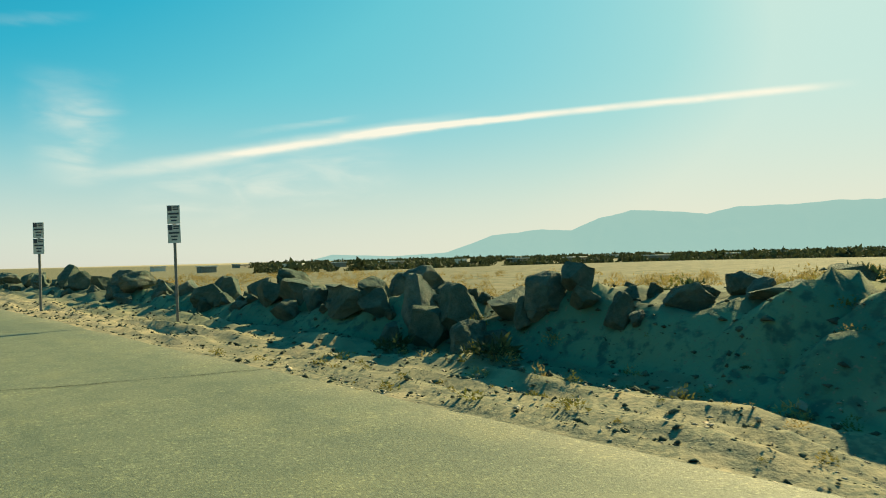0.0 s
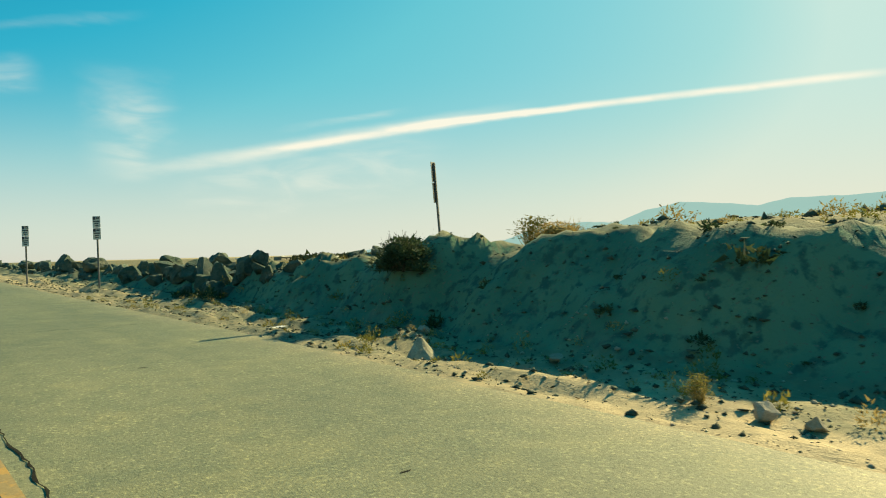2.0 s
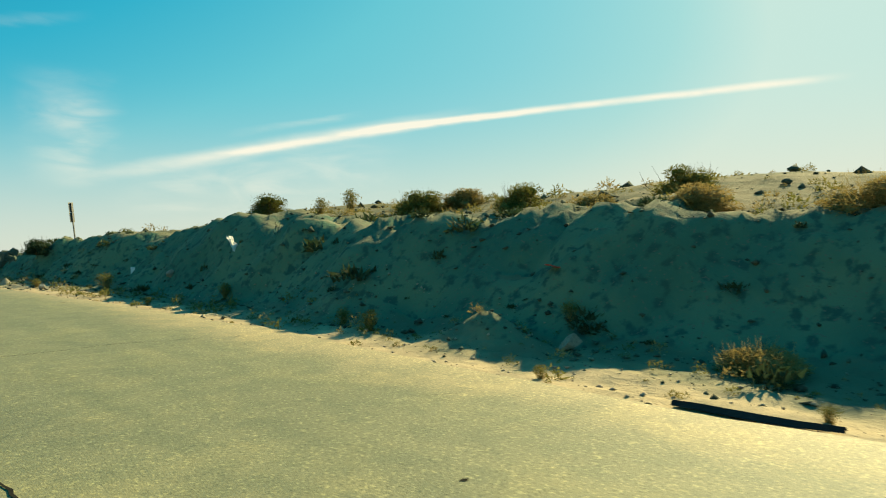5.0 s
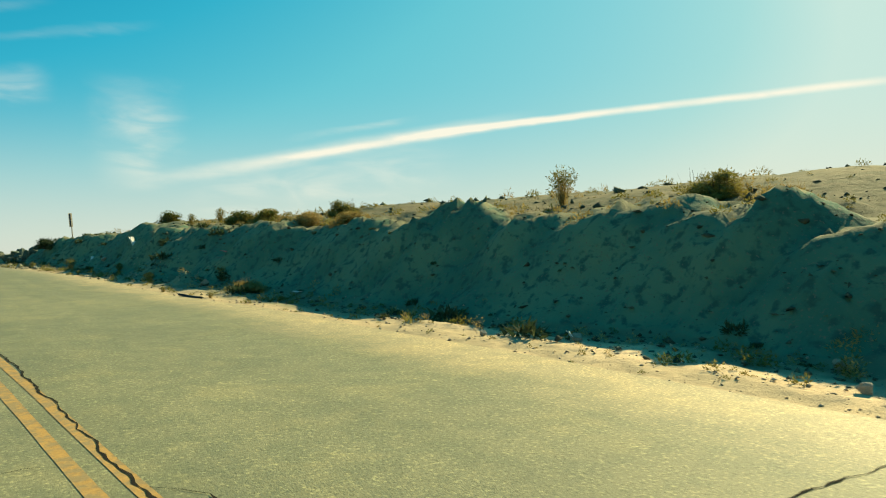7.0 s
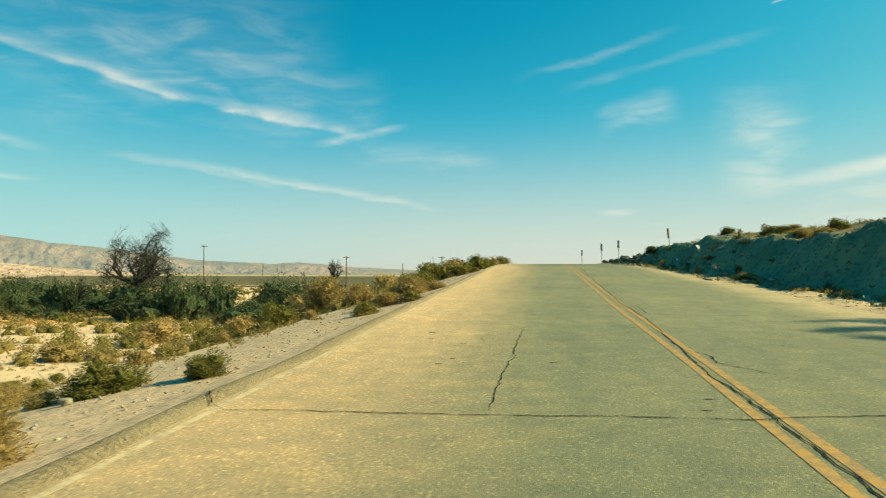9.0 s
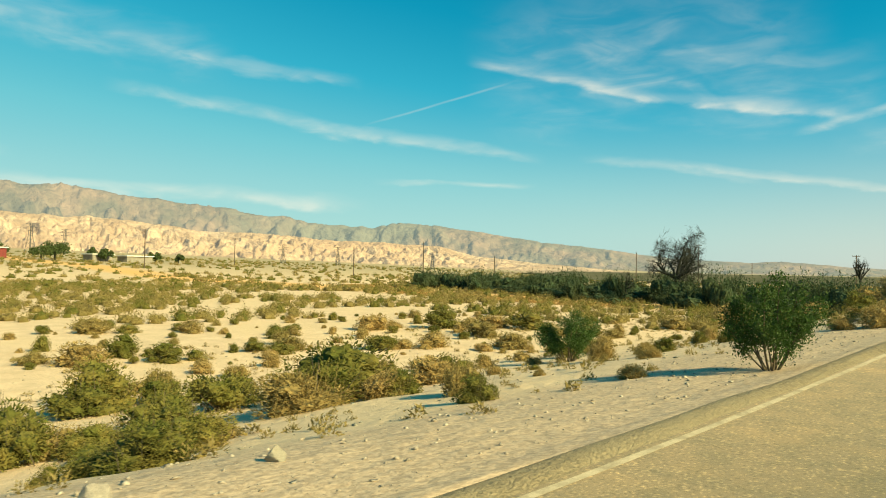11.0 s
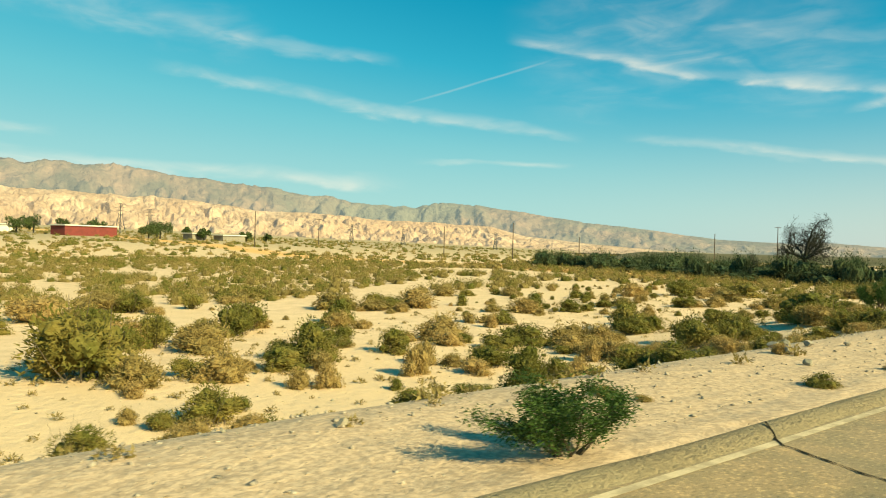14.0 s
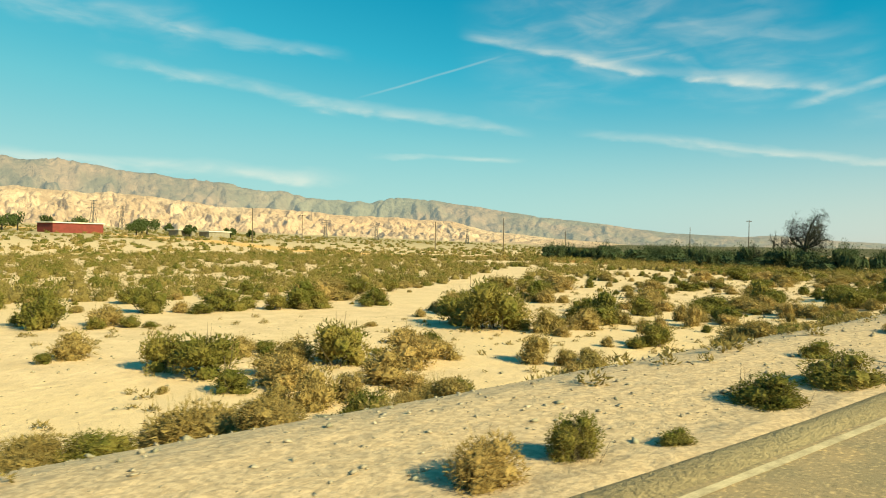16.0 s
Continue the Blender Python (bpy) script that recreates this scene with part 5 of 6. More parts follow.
while y < 104:
    # smaller blocks between and behind
    s = brand.choice((0.14, 0.18, 0.24, 0.3)) * brand.uniform(0.8, 1.2)
    boulder(7.4 + brand.uniform(-0.35, 1.1), y, s * brand.uniform(0.9, 1.4), s * brand.uniform(0.9, 1.4), s * brand.uniform(0.7, 1.0), sink=0.45)
    y += s * (1.6 if y < 76 else 2.6)
# rocks on the crest of the bank where it starts
for x, y, s in ((8.2, 52.6, 0.26), (8.3, 53.6, 0.3), (8.5, 51.4, 0.22), (8.7, 54.3, 0.3), (8.4, 50.2, 0.2)):
    boulder(x, y, s * 1.0, s * 1.15, s * 0.9, sink=0.6)


def parking_sign(x, y, z_top, lean, two=True, turn=-38.0, w=0.27, h=0.40, tip=0.0):
    """A steel post with two small printed plates, one over the other."""
    g = float(ground_z(x, y))
    e = thing("parking_sign", (x, y, g - 0.1), "steel post with two small white printed signs" if two else "grey signpost seen from its edge", "sign", "signs along the verge", turn=turn)
    e.matrix_world = e.matrix_world @ pose(0, 0, 0, tip, lean, 0)
    H = z_top - g + 0.1
    bm = bmesh.new()
    box(bm, -0.028, 0.028, -0.02, 0.02, 0.0, H - 0.02, 0.004)
    part("post", bm, STEEL, e)
    for i in range(2):
        top = H - i * (h + 0.015)
        bm = bmesh.new()
        box(bm, -w / 2, w / 2, -0.032, -0.024, top - h, top, 0.003)
        plate = part("plate", bm, SIGN_WHITE, e, "white printed plate")
        bm = bmesh.new()
        box(bm, -w / 2 + 0.002, w / 2 - 0.002, -0.0235, -0.0215, top - h + 0.002, top - 0.002)
        part("backing", bm, STEEL, plate, "dull grey metal back")
        rows = [(-0.45, -0.12, 0.03, 0.30), (-0.05, 0.40, 0.06, 0.13), (-0.05, 0.40, 0.18, 0.25), (-0.40, 0.42, 0.40, 0.50), (-0.25, 0.28, 0.60, 0.68), (-0.2, 0.24, 0.78, 0.86)]
        for a, b, c, d in rows:
            bm = bmesh.new()
            box(bm, a * w, b * w, -0.036, -0.033, top - d * h, top - c * h)
            part("print_bar", bm, SIGN_INK, plate)
    return e


parking_sign(8.46, 50.8, 5.0, 3.5, turn=214.0, tip=2.5)
parking_sign(6.04, 66.72, 4.73, -1.0)
parking_sign(4.72, 72.1, 4.62, -0.5)
parking_sign(3.75, 94.0, 4.65, 0.5)

# shrubs on the bank
for x, y, w, h in ((9.7, 37.5, 1.5, 0.7), (10.8, 32.3, 1.5, 0.75), (10.2, 28.5, 1.3, 0.75), (11.8, 25.8, 1.4, 0.7), (12.3, 12.1, 1.5, 0.75)):
    plant(GREEN_KIND, "bank_shrub", x, y, w, h, "olive shrub on the crest of the bank", "shrub", "shrubs on the bank")
for x, y, w, h in ((10.1, 49.8, 1.5, 0.75), (9.8, 35.0, 0.7, 0.5), (12.8, 16.6, 1.3, 1.0), (11.5, 36.0, 0.9, 0.7)):
    plant(WEED_KIND, "bank_shrub", x, y, w, h, "twiggy open shrub on the crest of the bank", "shrub", "shrubs on the bank")
for x, y, w, h in ((10.4, 49.2, 1.7, 0.45), (9.8, 24.6, 1.3, 0.45), (9.8, 22.1, 1.6, 0.4), (11.2, 10.2, 1.2, 0.7), (11.8, 31.7, 1.2, 0.6), (10.0, 26.6, 0.8, 0.4), (9.5, 41.5, 0.9, 0.3)):
    plant(DRY_KIND, "dry_shrub", x, y, w, h, "dry tan shrub on the crest of the bank", "shrub", "shrubs on the bank")
plant(CREOSOTE_LARGE, "creosote_bush", 9.6, 4.9, 3.2, 2.4, "large creosote bush on the bank casting its shade on the road", "bush", "creosote bushes")
plant(SLOPE_KIND, "bank_shrub", 6.9, 50.0, 1.6, 0.95, "dense green shrub on the shaded slope", "shrub", "shrubs on the bank")
plant(DRY_KIND, "dry_shrub", 6.85, 22.5, 1.15, 0.5, "dry shrub at the foot of the bank", "shrub", "shrubs on the bank")
for x, y, w in ((6.2, 40.5, 0.9), (5.4, 35.4, 0.35), (6.6, 34.1, 0.6), (5.05, 24.0, 0.3), (6.2, 29.1, 0.5), (5.9, 28.0, 0.55), (5.3, 21.3, 0.3), (5.1, 43.2, 0.5), (7.1, 25.1, 0.5)):
    plant(WEED_KIND, "weed", x, y, w, w * 0.6, "small dusty weed in the verge", "weed", "weeds in the verge")

# ---- dead tree, thicket and poles ----


def branching(bm_limbs, bm_twigs, base, direction, length, radius, depth, rnd, droop):
    pts, rad = [base], [radius]
    d = direction.normalized()
    p = base.copy()
    n = 4 if depth > 2 else 3
    for i in range(n):
        d = (d + Vector((rnd.gauss(0, 0.17), rnd.gauss(0, 0.17), rnd.gauss(0.02, 0.12) - droop * (i / n)))).normalized()
        p = p + d * length / n
        pts.append(p.copy())
        rad.append(radius * (1 - 0.55 * (i + 1) / n))
    rad = [max(r, 0.014 if radius > 0.017 or length > 0.7 else 0.004) for r in rad]
    tube(bm_limbs if depth >= 3 else bm_twigs, pts, rad, 7 if depth > 4 else (5 if depth > 2 else 3))
    if depth == 0:
        return
    kids = rnd.choice((3, 3, 4)) + (1 if depth <= 2 else 0)
    for k in range(kids):
        j = rnd.randint(1, n)
        side = Vector((rnd.gauss(0, 1), rnd.gauss(0, 1), rnd.gauss(0.25, 0.5))).normalized()
        nd = (d * rnd.uniform(0.6, 1.0) + side * rnd.uniform(0.6, 1.0)).normalized()
        branching(bm_limbs, bm_twigs, pts[j], nd, length * rnd.uniform(0.58, 0.8), rad[j] * rnd.uniform(0.55, 0.72), depth - 1, rnd, droop * 1.3 + 0.02)


def bare_tree(x, y, height, seed, depth, label, start=0.2, spread=0.47, limbs_n=5):
    """A leafless tree: a short trunk that forks into curved limbs, with a domed crown of fine twigs."""
    g = float(ground_z(x, y))
    e = thing("bare_tree", (x, y, g - 0.1), label, "tree", "bare trees")
    rnd = random.Random(seed)
    limbs, twigs = bmesh.new(), bmesh.new()
    tube(limbs, [(0, 0, -0.2), (0.012 * height, 0.0, start * 0.5 * height), (0.0, 0.01 * height, start * height)], [0.042 * height, 0.034 * height, 0.030 * height], 9)
    top = Vector((0.0, 0.01 * height, start * height))
    branching(limbs, twigs, top, Vector((0.05, 0.05, 1.0)), height * 0.34, 0.024 * height, depth, rnd, 0.0)
    for k in range(limbs_n):
        a = math.tau * k / limbs_n + rnd.uniform(-0.2, 0.2)
        branching(limbs, twigs, top, Vector((math.cos(a), math.sin(a), rnd.choice((0.45, 0.8, 1.2)))), height * rnd.uniform(0.27, 0.33), 0.022 * height, depth, rnd, 0.06)
    # settle the crown into a dome
    hub, rise, wide = start * height, (1 - start) * height, spread * height
    reach = max(v.co.z - hub for v in twigs.verts)
    across = sorted(math.hypot(v.co.x, v.co.y) for v in twigs.verts)[int(len(twigs.verts) * 0.9)]
    for b in (limbs, twigs):
        for v in b.verts:
            if v.co.z < hub - 0.02 * height and b is limbs and math.hypot(v.co.x, v.co.y) < 0.06 * height:
                continue
            q = Vector((v.co.x / across * 1.05, v.co.y / across * 1.05, (v.co.z - hub) / reach * 1.15))
            r = q.length
            if r > 0.6:
                q *= (0.6 + 0.4 * (1 - math.exp(-(r - 0.6) / 0.4))) / r
            v.co = Vector((q.x * wide, q.y * wide, hub + q.z * rise))
    part("trunk", limbs, BARK, e)
    part("twig_crown", twigs, BARK, e, "dense bare twigs")
    return e


bare_tree(-42.5, 57.5, 11.8, 4, 5, "large bare dead tree over a thicket", 0.3, 0.38, 7)
bare_tree(-52.0, 62.0, 5.2, 7, 3, "small leaning bare tree in the thicket", 0.35, 0.28)
bare_tree(-60.0, 95.0, 7.5, 9, 2, "thin bare tree behind the thicket", 0.5, 0.2)
bare_tree(-28.0, 78.0, 7.0, 12, 2, "thin bare tree in the thicket", 0.5, 0.2)


def thicket_clump(seed, tint):
    """A twiggy bush one metre across, of bent strips and sparse leaves."""
    rs2 = np.random.RandomState(seed)
    strips, tips = twig_strips(rs2, 120, 0.52, 1.0, 0.005, 1.1)
    n = 1200
    c = tips[rs2.randint(0, len(tips), n)] * rs2.uniform(0.5, 1.0, (n, 1)) + rs2.normal(0, 0.04, (n, 3))
    c[:, 2] = np.abs(c[:, 2])
    heads = np.stack([rs2.uniform(-0.3, 0.3, 7), rs2.uniform(-0.3, 0.3, 7), rs2.uniform(0.1, 0.5, 7)], 1)
    inner = cores(rs2, heads, rs2.uniform(0.12, 0.2, 7))
    for k in inner:
        k[:, 2] = np.maximum(k[:, 2], 0.0)
    return (quads_mesh("stem", np.zeros((0, 3)), np.zeros((0, 3)), np.zeros((0, 3)), BRUSH_GREY, strips), sprigs("foliage", rs2, c, c + np.array([0, 0, 0.3]), 0.06, 0.012, tint, inner))


THICKET_KIND = [thicket_clump(500 + i, THICKET_LEAF) for i in range(4)]
trand = random.Random(31)
for i in range(165):
    f = trand.random()
    x = -20.0 - 84.0 * f
    y = float(np.interp(x, [-106, -95, -80, -53, -32, -20], [76, 64, 65, 56, 54, 48])) + trand.uniform(-3, 24)
    w = trand.uniform(2.2, 5.6)
    plant(THICKET_KIND, "thicket_bush", x, y, w, (0.9 + 3.6 * trand.random() ** 1.3) * (1.15 if abs(x + 42) < 12 else 1), "grey-green tangled thicket bush", "bush", "thicket")
for x, y, w, h in ((-7.9, 22.0, 1.5, 0.9), (-8.0, 27.0, 1.7, 1.1), (-8.6, 33.0, 2.6, 1.8), (-8.0, 39.0, 2.6, 1.6), (-8.2, 45.0, 2.8, 1.8), (-7.6, 51.0, 2.6, 1.6), (-8.0, 57.0, 3.0, 1.9), (-7.6, 63.0, 2.8, 1.8), (-7.4, 70.0, 2.8, 1.8), (-7.2, 78.0, 2.8, 1.9), (-7.0, 86.0, 2.8, 1.9), (-7.3, 19.4, 1.6, 0.9), (-6.75, 11.6, 0.9, 0.5), (-9.4, 19.0, 1.8, 1.2), (-13.4, 20.0, 2.2, 1.5), (-16.8, 24.0, 2.4, 1.7), (-11.8, 22.0, 3.0, 2.2), (-14.0, 26.0, 3.2, 2.2), (-11.0, 31.0, 2.6, 1.8), (-9.8, 51.0, 3.0, 2.2), (-10.0, 60.0, 3.0, 2.4)):
    plant(DRY_KIND if prand.random() < 0.6 else GREEN_KIND, "dry_shrub", x, y, w, h, "large dry shrub on the road's edge", "shrub", "shrubs on the embankment")


def utility_pole(x, y, z_top, arm=0.0, turn=0.0):
    g = float(ground_z(x, y))
    e = thing("utility_pole", (x, y, g - 0.3), "weathered wooden utility pole" + (" with a crossarm" if arm else ""), "utility pole", "utility poles", turn=turn)
    H = z_top - g + 0.3
    bm = bmesh.new()
    tube(bm, [(0, 0, 0), (0, 0, H * 0.5), (0, 0, H)], [0.17, 0.145, 0.11], 10)
    part("pole", bm, POLE_WOOD, e)
    if arm:
        bm = bmesh.new()
        box(bm, -arm, arm, -0.06, 0.06, H - 0.45, H - 0.31, 0.01)
        cross = part("crossarm", bm, POLE_WOOD, e)
        for k in (-0.9, -0.5, 0.5, 0.9):
            bm = bmesh.new()
            tube(bm, [(k * arm, 0, H - 0.31), (k * arm, 0, H - 0.16), (k * arm, 0, H - 0.12)], [0.03, 0.045, 0.02], 6)
            part("insulator", bm, STEEL, cross)
    return e


for x, y, top, arm in ((-216.0, 66.2, 10.5, 0.0), (-286.0, 135.0, 12.0, 1.6), (-184.0, 120.2, 7.4, 0.0), (-157.7, 126.0, 8.5, 0.0), (-146.4, 145.8, 4.6, 0.0), (-120.5, 186.5, 7.0, 0.0),
                       (-100.6, 189.0, 9.5, 0.9), (-126.0, 297.0, 5.4, 0.0), (-53.7, 176.0, 5.9, 0.9), (-50.7, 239.0, 5.0, 0.0), (-25.4, 158.0, 5.4, 0.9)):
    utility_pole(x, y, top, arm, 30.0)


# ---- loose stones, clods and litter ----


def pebble_stuff(name, spots, material, label, category):
    """Many small stones in one sheet: rough eight-sided lumps."""
    rs3 = np.random.RandomState(len(spots))
    P = np.array(spots)
    n = len(P)
    shape = np.array([(1, 0, 0), (0, 1, 0), (-1, 0, 0), (0, -1, 0), (0, 0, 0.8), (0, 0, -0.5)], float)
    V = (shape[None] * rs3.uniform(0.6, 1.25, (n, 6, 1)) * np.array([1.0, 1.0, 0.75]) + rs3.normal(0, 0.22, (n, 6, 3))) * P[:, 2][:, None, None]
    ang = rs3.uniform(0, math.tau, n)
    ca, sa = np.cos(ang)[:, None], np.sin(ang)[:, None]
    X = V[..., 0] * ca - V[..., 1] * sa + P[:, 0][:, None]
    Y = V[..., 0] * sa + V[..., 1] * ca + P[:, 1][:, None]
    Z = V[..., 2] + ground_z(P[:, 0], P[:, 1])[:, None] + 0.15 * P[:, 2][:, None]
    co = np.stack([X, Y, Z], -1).reshape(-1, 3)
    tri = np.array([(0, 1, 4), (1, 2, 4), (2, 3, 4), (3, 0, 4), (1, 0, 5), (2, 1, 5), (3, 2, 5), (0, 3, 5)])
    idx = (np.arange(n)[:, None, None] * 6 + tri[None]).reshape(-1).astype(np.int32)
    me = bpy.data.meshes.new(name)
    me.vertices.add(len(co))
    me.vertices.foreach_set("co", co.ravel())
    me.loops.add(len(idx))
    me.loops.foreach_set("vertex_index", idx)
    me.polygons.add(len(idx) // 3)
    me.polygons.foreach_set("loop_start", np.arange(0, len(idx), 3, dtype=np.int32))
    me.update()
    me.validate()
    me.materials.append(material)
    return tagged(new(name, me), label, category, kind="stuff")


CLOD = shader("earth_clods", (0.13, 0.155, 0.105), (0.08, 0.105, 0.074), 0.95, 5.0, 40.0, 0.4, 0.01, island=0.55)
rp = np.random.RandomState(44)
spots = []
for _ in range(4000):
    y = rp.uniform(-2, 66)
    x = rp.uniform(6.3, 13.0)
    spots.append((x, y, 0.010 + 0.04 * rp.uniform() ** 5))
for _ in range(6000):
    y = rp.uniform(42, 76)
    x = float(edge_right(y)) + 0.2 + 3.4 * rp.uniform() ** 1.2
    spots.append((x, y, 0.010 + 0.05 * rp.uniform() ** 6))
for _ in range(4500):
    spots.append((rp.uniform(6.3, 10.5), rp.uniform(0, 62), 0.010 + 0.08 * rp.uniform() ** 9))
pebble_stuff("verge_clods", spots, CLOD, "loose clods and pebbles on the verge and bank", "pebbles")
spots = [(float(edge_right(y)) + 0.1 + 2.4 * rp.uniform(), y, 0.008 + 0.035 * rp.uniform() ** 4) for y in rp.uniform(-2, 60, 5000)]
pebble_stuff("verge_pebbles", spots, GRAVEL, "loose tan pebbles on the sandy verge", "pebbles")
spots = []
for _ in range(9000):
    y = rp.uniform(-62, 40)
    d = 6.15 + 3.2 * rp.uniform() ** 1.4
    spots.append((float(road_x(y)) - d, y, 0.008 + 0.034 * rp.uniform() ** 5))
pebble_stuff("shoulder_gravel", spots, STONE, "loose pale gravel on the sandy shoulder", "gravel")
spots = [(rp.uniform(-32, -9), rp.uniform(-62, 20), 0.015 + 0.05 * rp.uniform() ** 3) for _ in range(3500)]
pebble_stuff("desert_pebbles", spots, STONE, "scattered pebbles on the desert floor", "pebbles")

# low dry tufts between the shrubs
spots = []
while len(spots) < 1500:
    x, y = rp.uniform(-34, -8), rp.uniform(-62, 26)
    if x < float(road_x(y)) - 7.5 and off_track(x, y) > 2.0:
        spots.append((x, y, rp.uniform(0.15, 0.42)))
scrub_stuff("low_dry_tufts", spots, 60, 0.2, BRUSH_DRY, "low dry tufts between the shrubs", 0.45)
spots = []
while len(spots) < 420:
    f = rp.uniform()
    x = -46 - 68 * f
    spots.append((x + rp.uniform(-3, 3), float(np.interp(x, [-112, -75, -46], [64, 46, 47])) + rp.uniform(-3, 5), rp.uniform(0.7, 1.5)))
OCHRE = shader("ochre_grass", (0.52, 0.33, 0.12), (0.42, 0.26, 0.09), 0.9, 1.0, 12.0, 0.0, island=0.3)
scrub_stuff("ochre_grass", spots, 90, 0.14, OCHRE, "low ochre grass before the thicket", 0.18)
spots = []
for _ in range(1900):
    y = rp.uniform(-20, 58)
    spots.append((9.6 + 20 * rp.uniform() ** 1.3, y, 0.12 + 0.5 * rp.uniform() ** 2))
scrub_stuff("olive_tufts", spots[:1150], 90, 0.12, BRUSH_GREEN, "olive tufts on top of the bank", 0.4)
scrub_stuff("bank_top_tufts", spots[1150:], 90, 0.12, BRUSH_DRY, "dry tufts on top of the bank", 0.5)
spots = [(6.2 + 3.4 * rp.uniform(), rp.uniform(2, 60), 0.10 + 0.75 * rp.uniform() ** 4) for _ in range(130)]
scrub_stuff("slope_weeds", spots, 110, 0.2, THICKET_LEAF, "dusty weeds over the shaded slope", 0.32)
spots = [(float(edge_right(y)) + 0.2 + 1.6 * rp.uniform(), y, 0.08 + 0.3 * rp.uniform() ** 3) for y in rp.uniform(2, 62, 220)]
scrub_stuff("verge_weeds", spots, 70, 0.16, BRUSH_GREEN, "small dry weeds in the verge", 0.4)
# weeds and clods along the foot of the slope
spots = []
for y in rp.uniform(4, 60, 520):
    foot = float(np.interp(y, [4, 18, 27, 48, 60], [7.6, 6.9, 6.1, 5.9, 6.6]))
    spots.append((foot + rp.normal(0, 0.45), y, 0.07 + 0.36 * rp.uniform() ** 3))
scrub_stuff("foot_weeds", spots[:300], 80, 0.13, BRUSH_GREEN, "small dusty weeds along the foot of the bank", 0.55)
scrub_stuff("dry_foot_weeds", spots[300:], 80, 0.13, BRUSH_DRY, "small dry weeds along the foot of the bank", 0.6)
spots = []
for y in rp.uniform(4, 60, 2600):
    foot = float(np.interp(y, [4, 18, 27, 48, 60], [7.6, 6.9, 6.1, 5.9, 6.6]))
    spots.append((foot + rp.normal(0, 0.5), y, 0.012 + 0.06 * rp.uniform() ** 6))
pebble_stuff("foot_clods", spots, CLOD, "clods fallen from the bank onto the verge", "pebbles")
spots = [(9.3 + 16 * rp.uniform(), rp.uniform(-10, 50), 0.03 + 0.16 * rp.uniform() ** 5) for _ in range(2200)]
pebble_stuff("bank_top_clods", spots, CLOD, "clods and stones on top of the bank", "pebbles")
spots = [(rp.uniform(9.5, 34.0), rp.uniform(50, 110), rp.uniform(0.3, 0.9)) for _ in range(500)]
scrub_stuff("field_tufts", spots, 130, 0.09, BRUSH_DRY, "dry tufts in the sandy field", 0.5)


def stone(x, y, s, label="pale loose stone on the gravel shoulder", mat=None, tall=0.7):
    ob = new("stone", STONES[int(abs(x * 7 + y * 3)) % len(STONES)])
    ob.matrix_world = Matrix.Translation((x, y, float(ground_z(x, y)) + s * tall * 0.55)) @ Matrix.Rotation(x * 5 + y, 4, "Z") @ Matrix.Diagonal((s, s * 0.8, s * tall, 1))
    return tagged(ob, label, "stone", "loose stones")


STONES = []
for i in range(4):
    me = boulder_mesh(40 + i)
    me.materials.clear()
    me.materials.append(STONE)
    me.name = "stone"
    STONES.append(me)
for x, y, s in ((-7.5, -21.7, 0.16), (-7.8, -20.1, 0.13), (-7.4, -25.8, 0.15), (-8.0, -25.9, 0.08), (-8.7, -33.2, 0.15), (-7.6, -34.7, 0.09), (-7.8, -29.5, 0.14), (-8.7, -45.1, 0.1), (-8.9, -41.4, 0.08),
                (-7.9, -1.6, 0.13), (-8.2, -33.9, 0.1), (-8.4, -32.6, 0.12), (-8.0, -32.0, 0.09), (-8.9, -32.2, 0.1)):
    stone(x, y, s)
for x, y, s in ((6.3, 55.2, 0.13), (5.7, 45.4, 0.14), (7.4, 7.8, 0.14), (5.1, 42.6, 0.16), (5.1, 42.2, 0.12), (6.5, 7.2, 0.12), (6.4, 24.6, 0.2), (7.0, 38.0, 0.2), (6.2, 48.6, 0.16), (6.1, 12.4, 0.09), (6.9, 11.2, 0.12), (6.3, 54.0, 0.1)):
    stone(x, y, s, "stone lying at the foot of the bank")

# pointed rock standing alone on the verge
bm = bmesh.new()
bmesh.ops.create_cone(bm, cap_ends=True, segments=14, radius1=0.25, radius2=0.04, depth=0.34)
bmesh.ops.subdivide_edges(bm, edges=bm.edges[:], cuts=2, use_grid_fill=True)
for v in bm.verts:
    v.co += Vector((noise.noise(v.co * 4), noise.noise(v.co * 4 + Vector((9, 0, 0))), noise.noise(v.co * 5) * 0.5)) * 0.06
me = bpy.data.meshes.new("pointed_rock")
bm.to_mesh(me)
bm.free()
me.materials.append(STONE)
ob = tagged(new("pointed_rock", me), "pale pointed rock standing on the sandy verge", "rock")
ob.matrix_world = Matrix.Translation((5.17, 47.3, float(ground_z(5.17, 47.3)) + 0.13))


def sheet_litter(name, at, size, turn, tilt, material, label, crumple=0.03, seed=1):
    """A thin crumpled sheet with a little thickness."""
    bm = bmesh.new()
    bmesh.ops.create_grid(bm, x_segments=8, y_segments=8, size=0.5)
    for v in bm.verts:
        v.co.x *= size[0]
        v.co.y *= size[1]
        v.co.z += crumple * noise.noise(v.co * 9 + Vector((seed, 0, 0)))
    ex = bmesh.ops.extrude_face_region(bm, geom=bm.faces[:])
    bmesh.ops.translate(bm, vec=(0, 0, 0.012), verts=[g for g in ex["geom"] if isinstance(g, bmesh.types.BMVert)])
    me = bpy.data.meshes.new(name)
    bm.to_mesh(me)
    bm.free()
    me.materials.append(material)
    ob = tagged(new(name, me), label, "litter", "roadside litter")
    ob.matrix_world = pose(at[0], at[1], float(ground_z(at[0], at[1])) + at[2], tilt, 0, turn)
    return ob


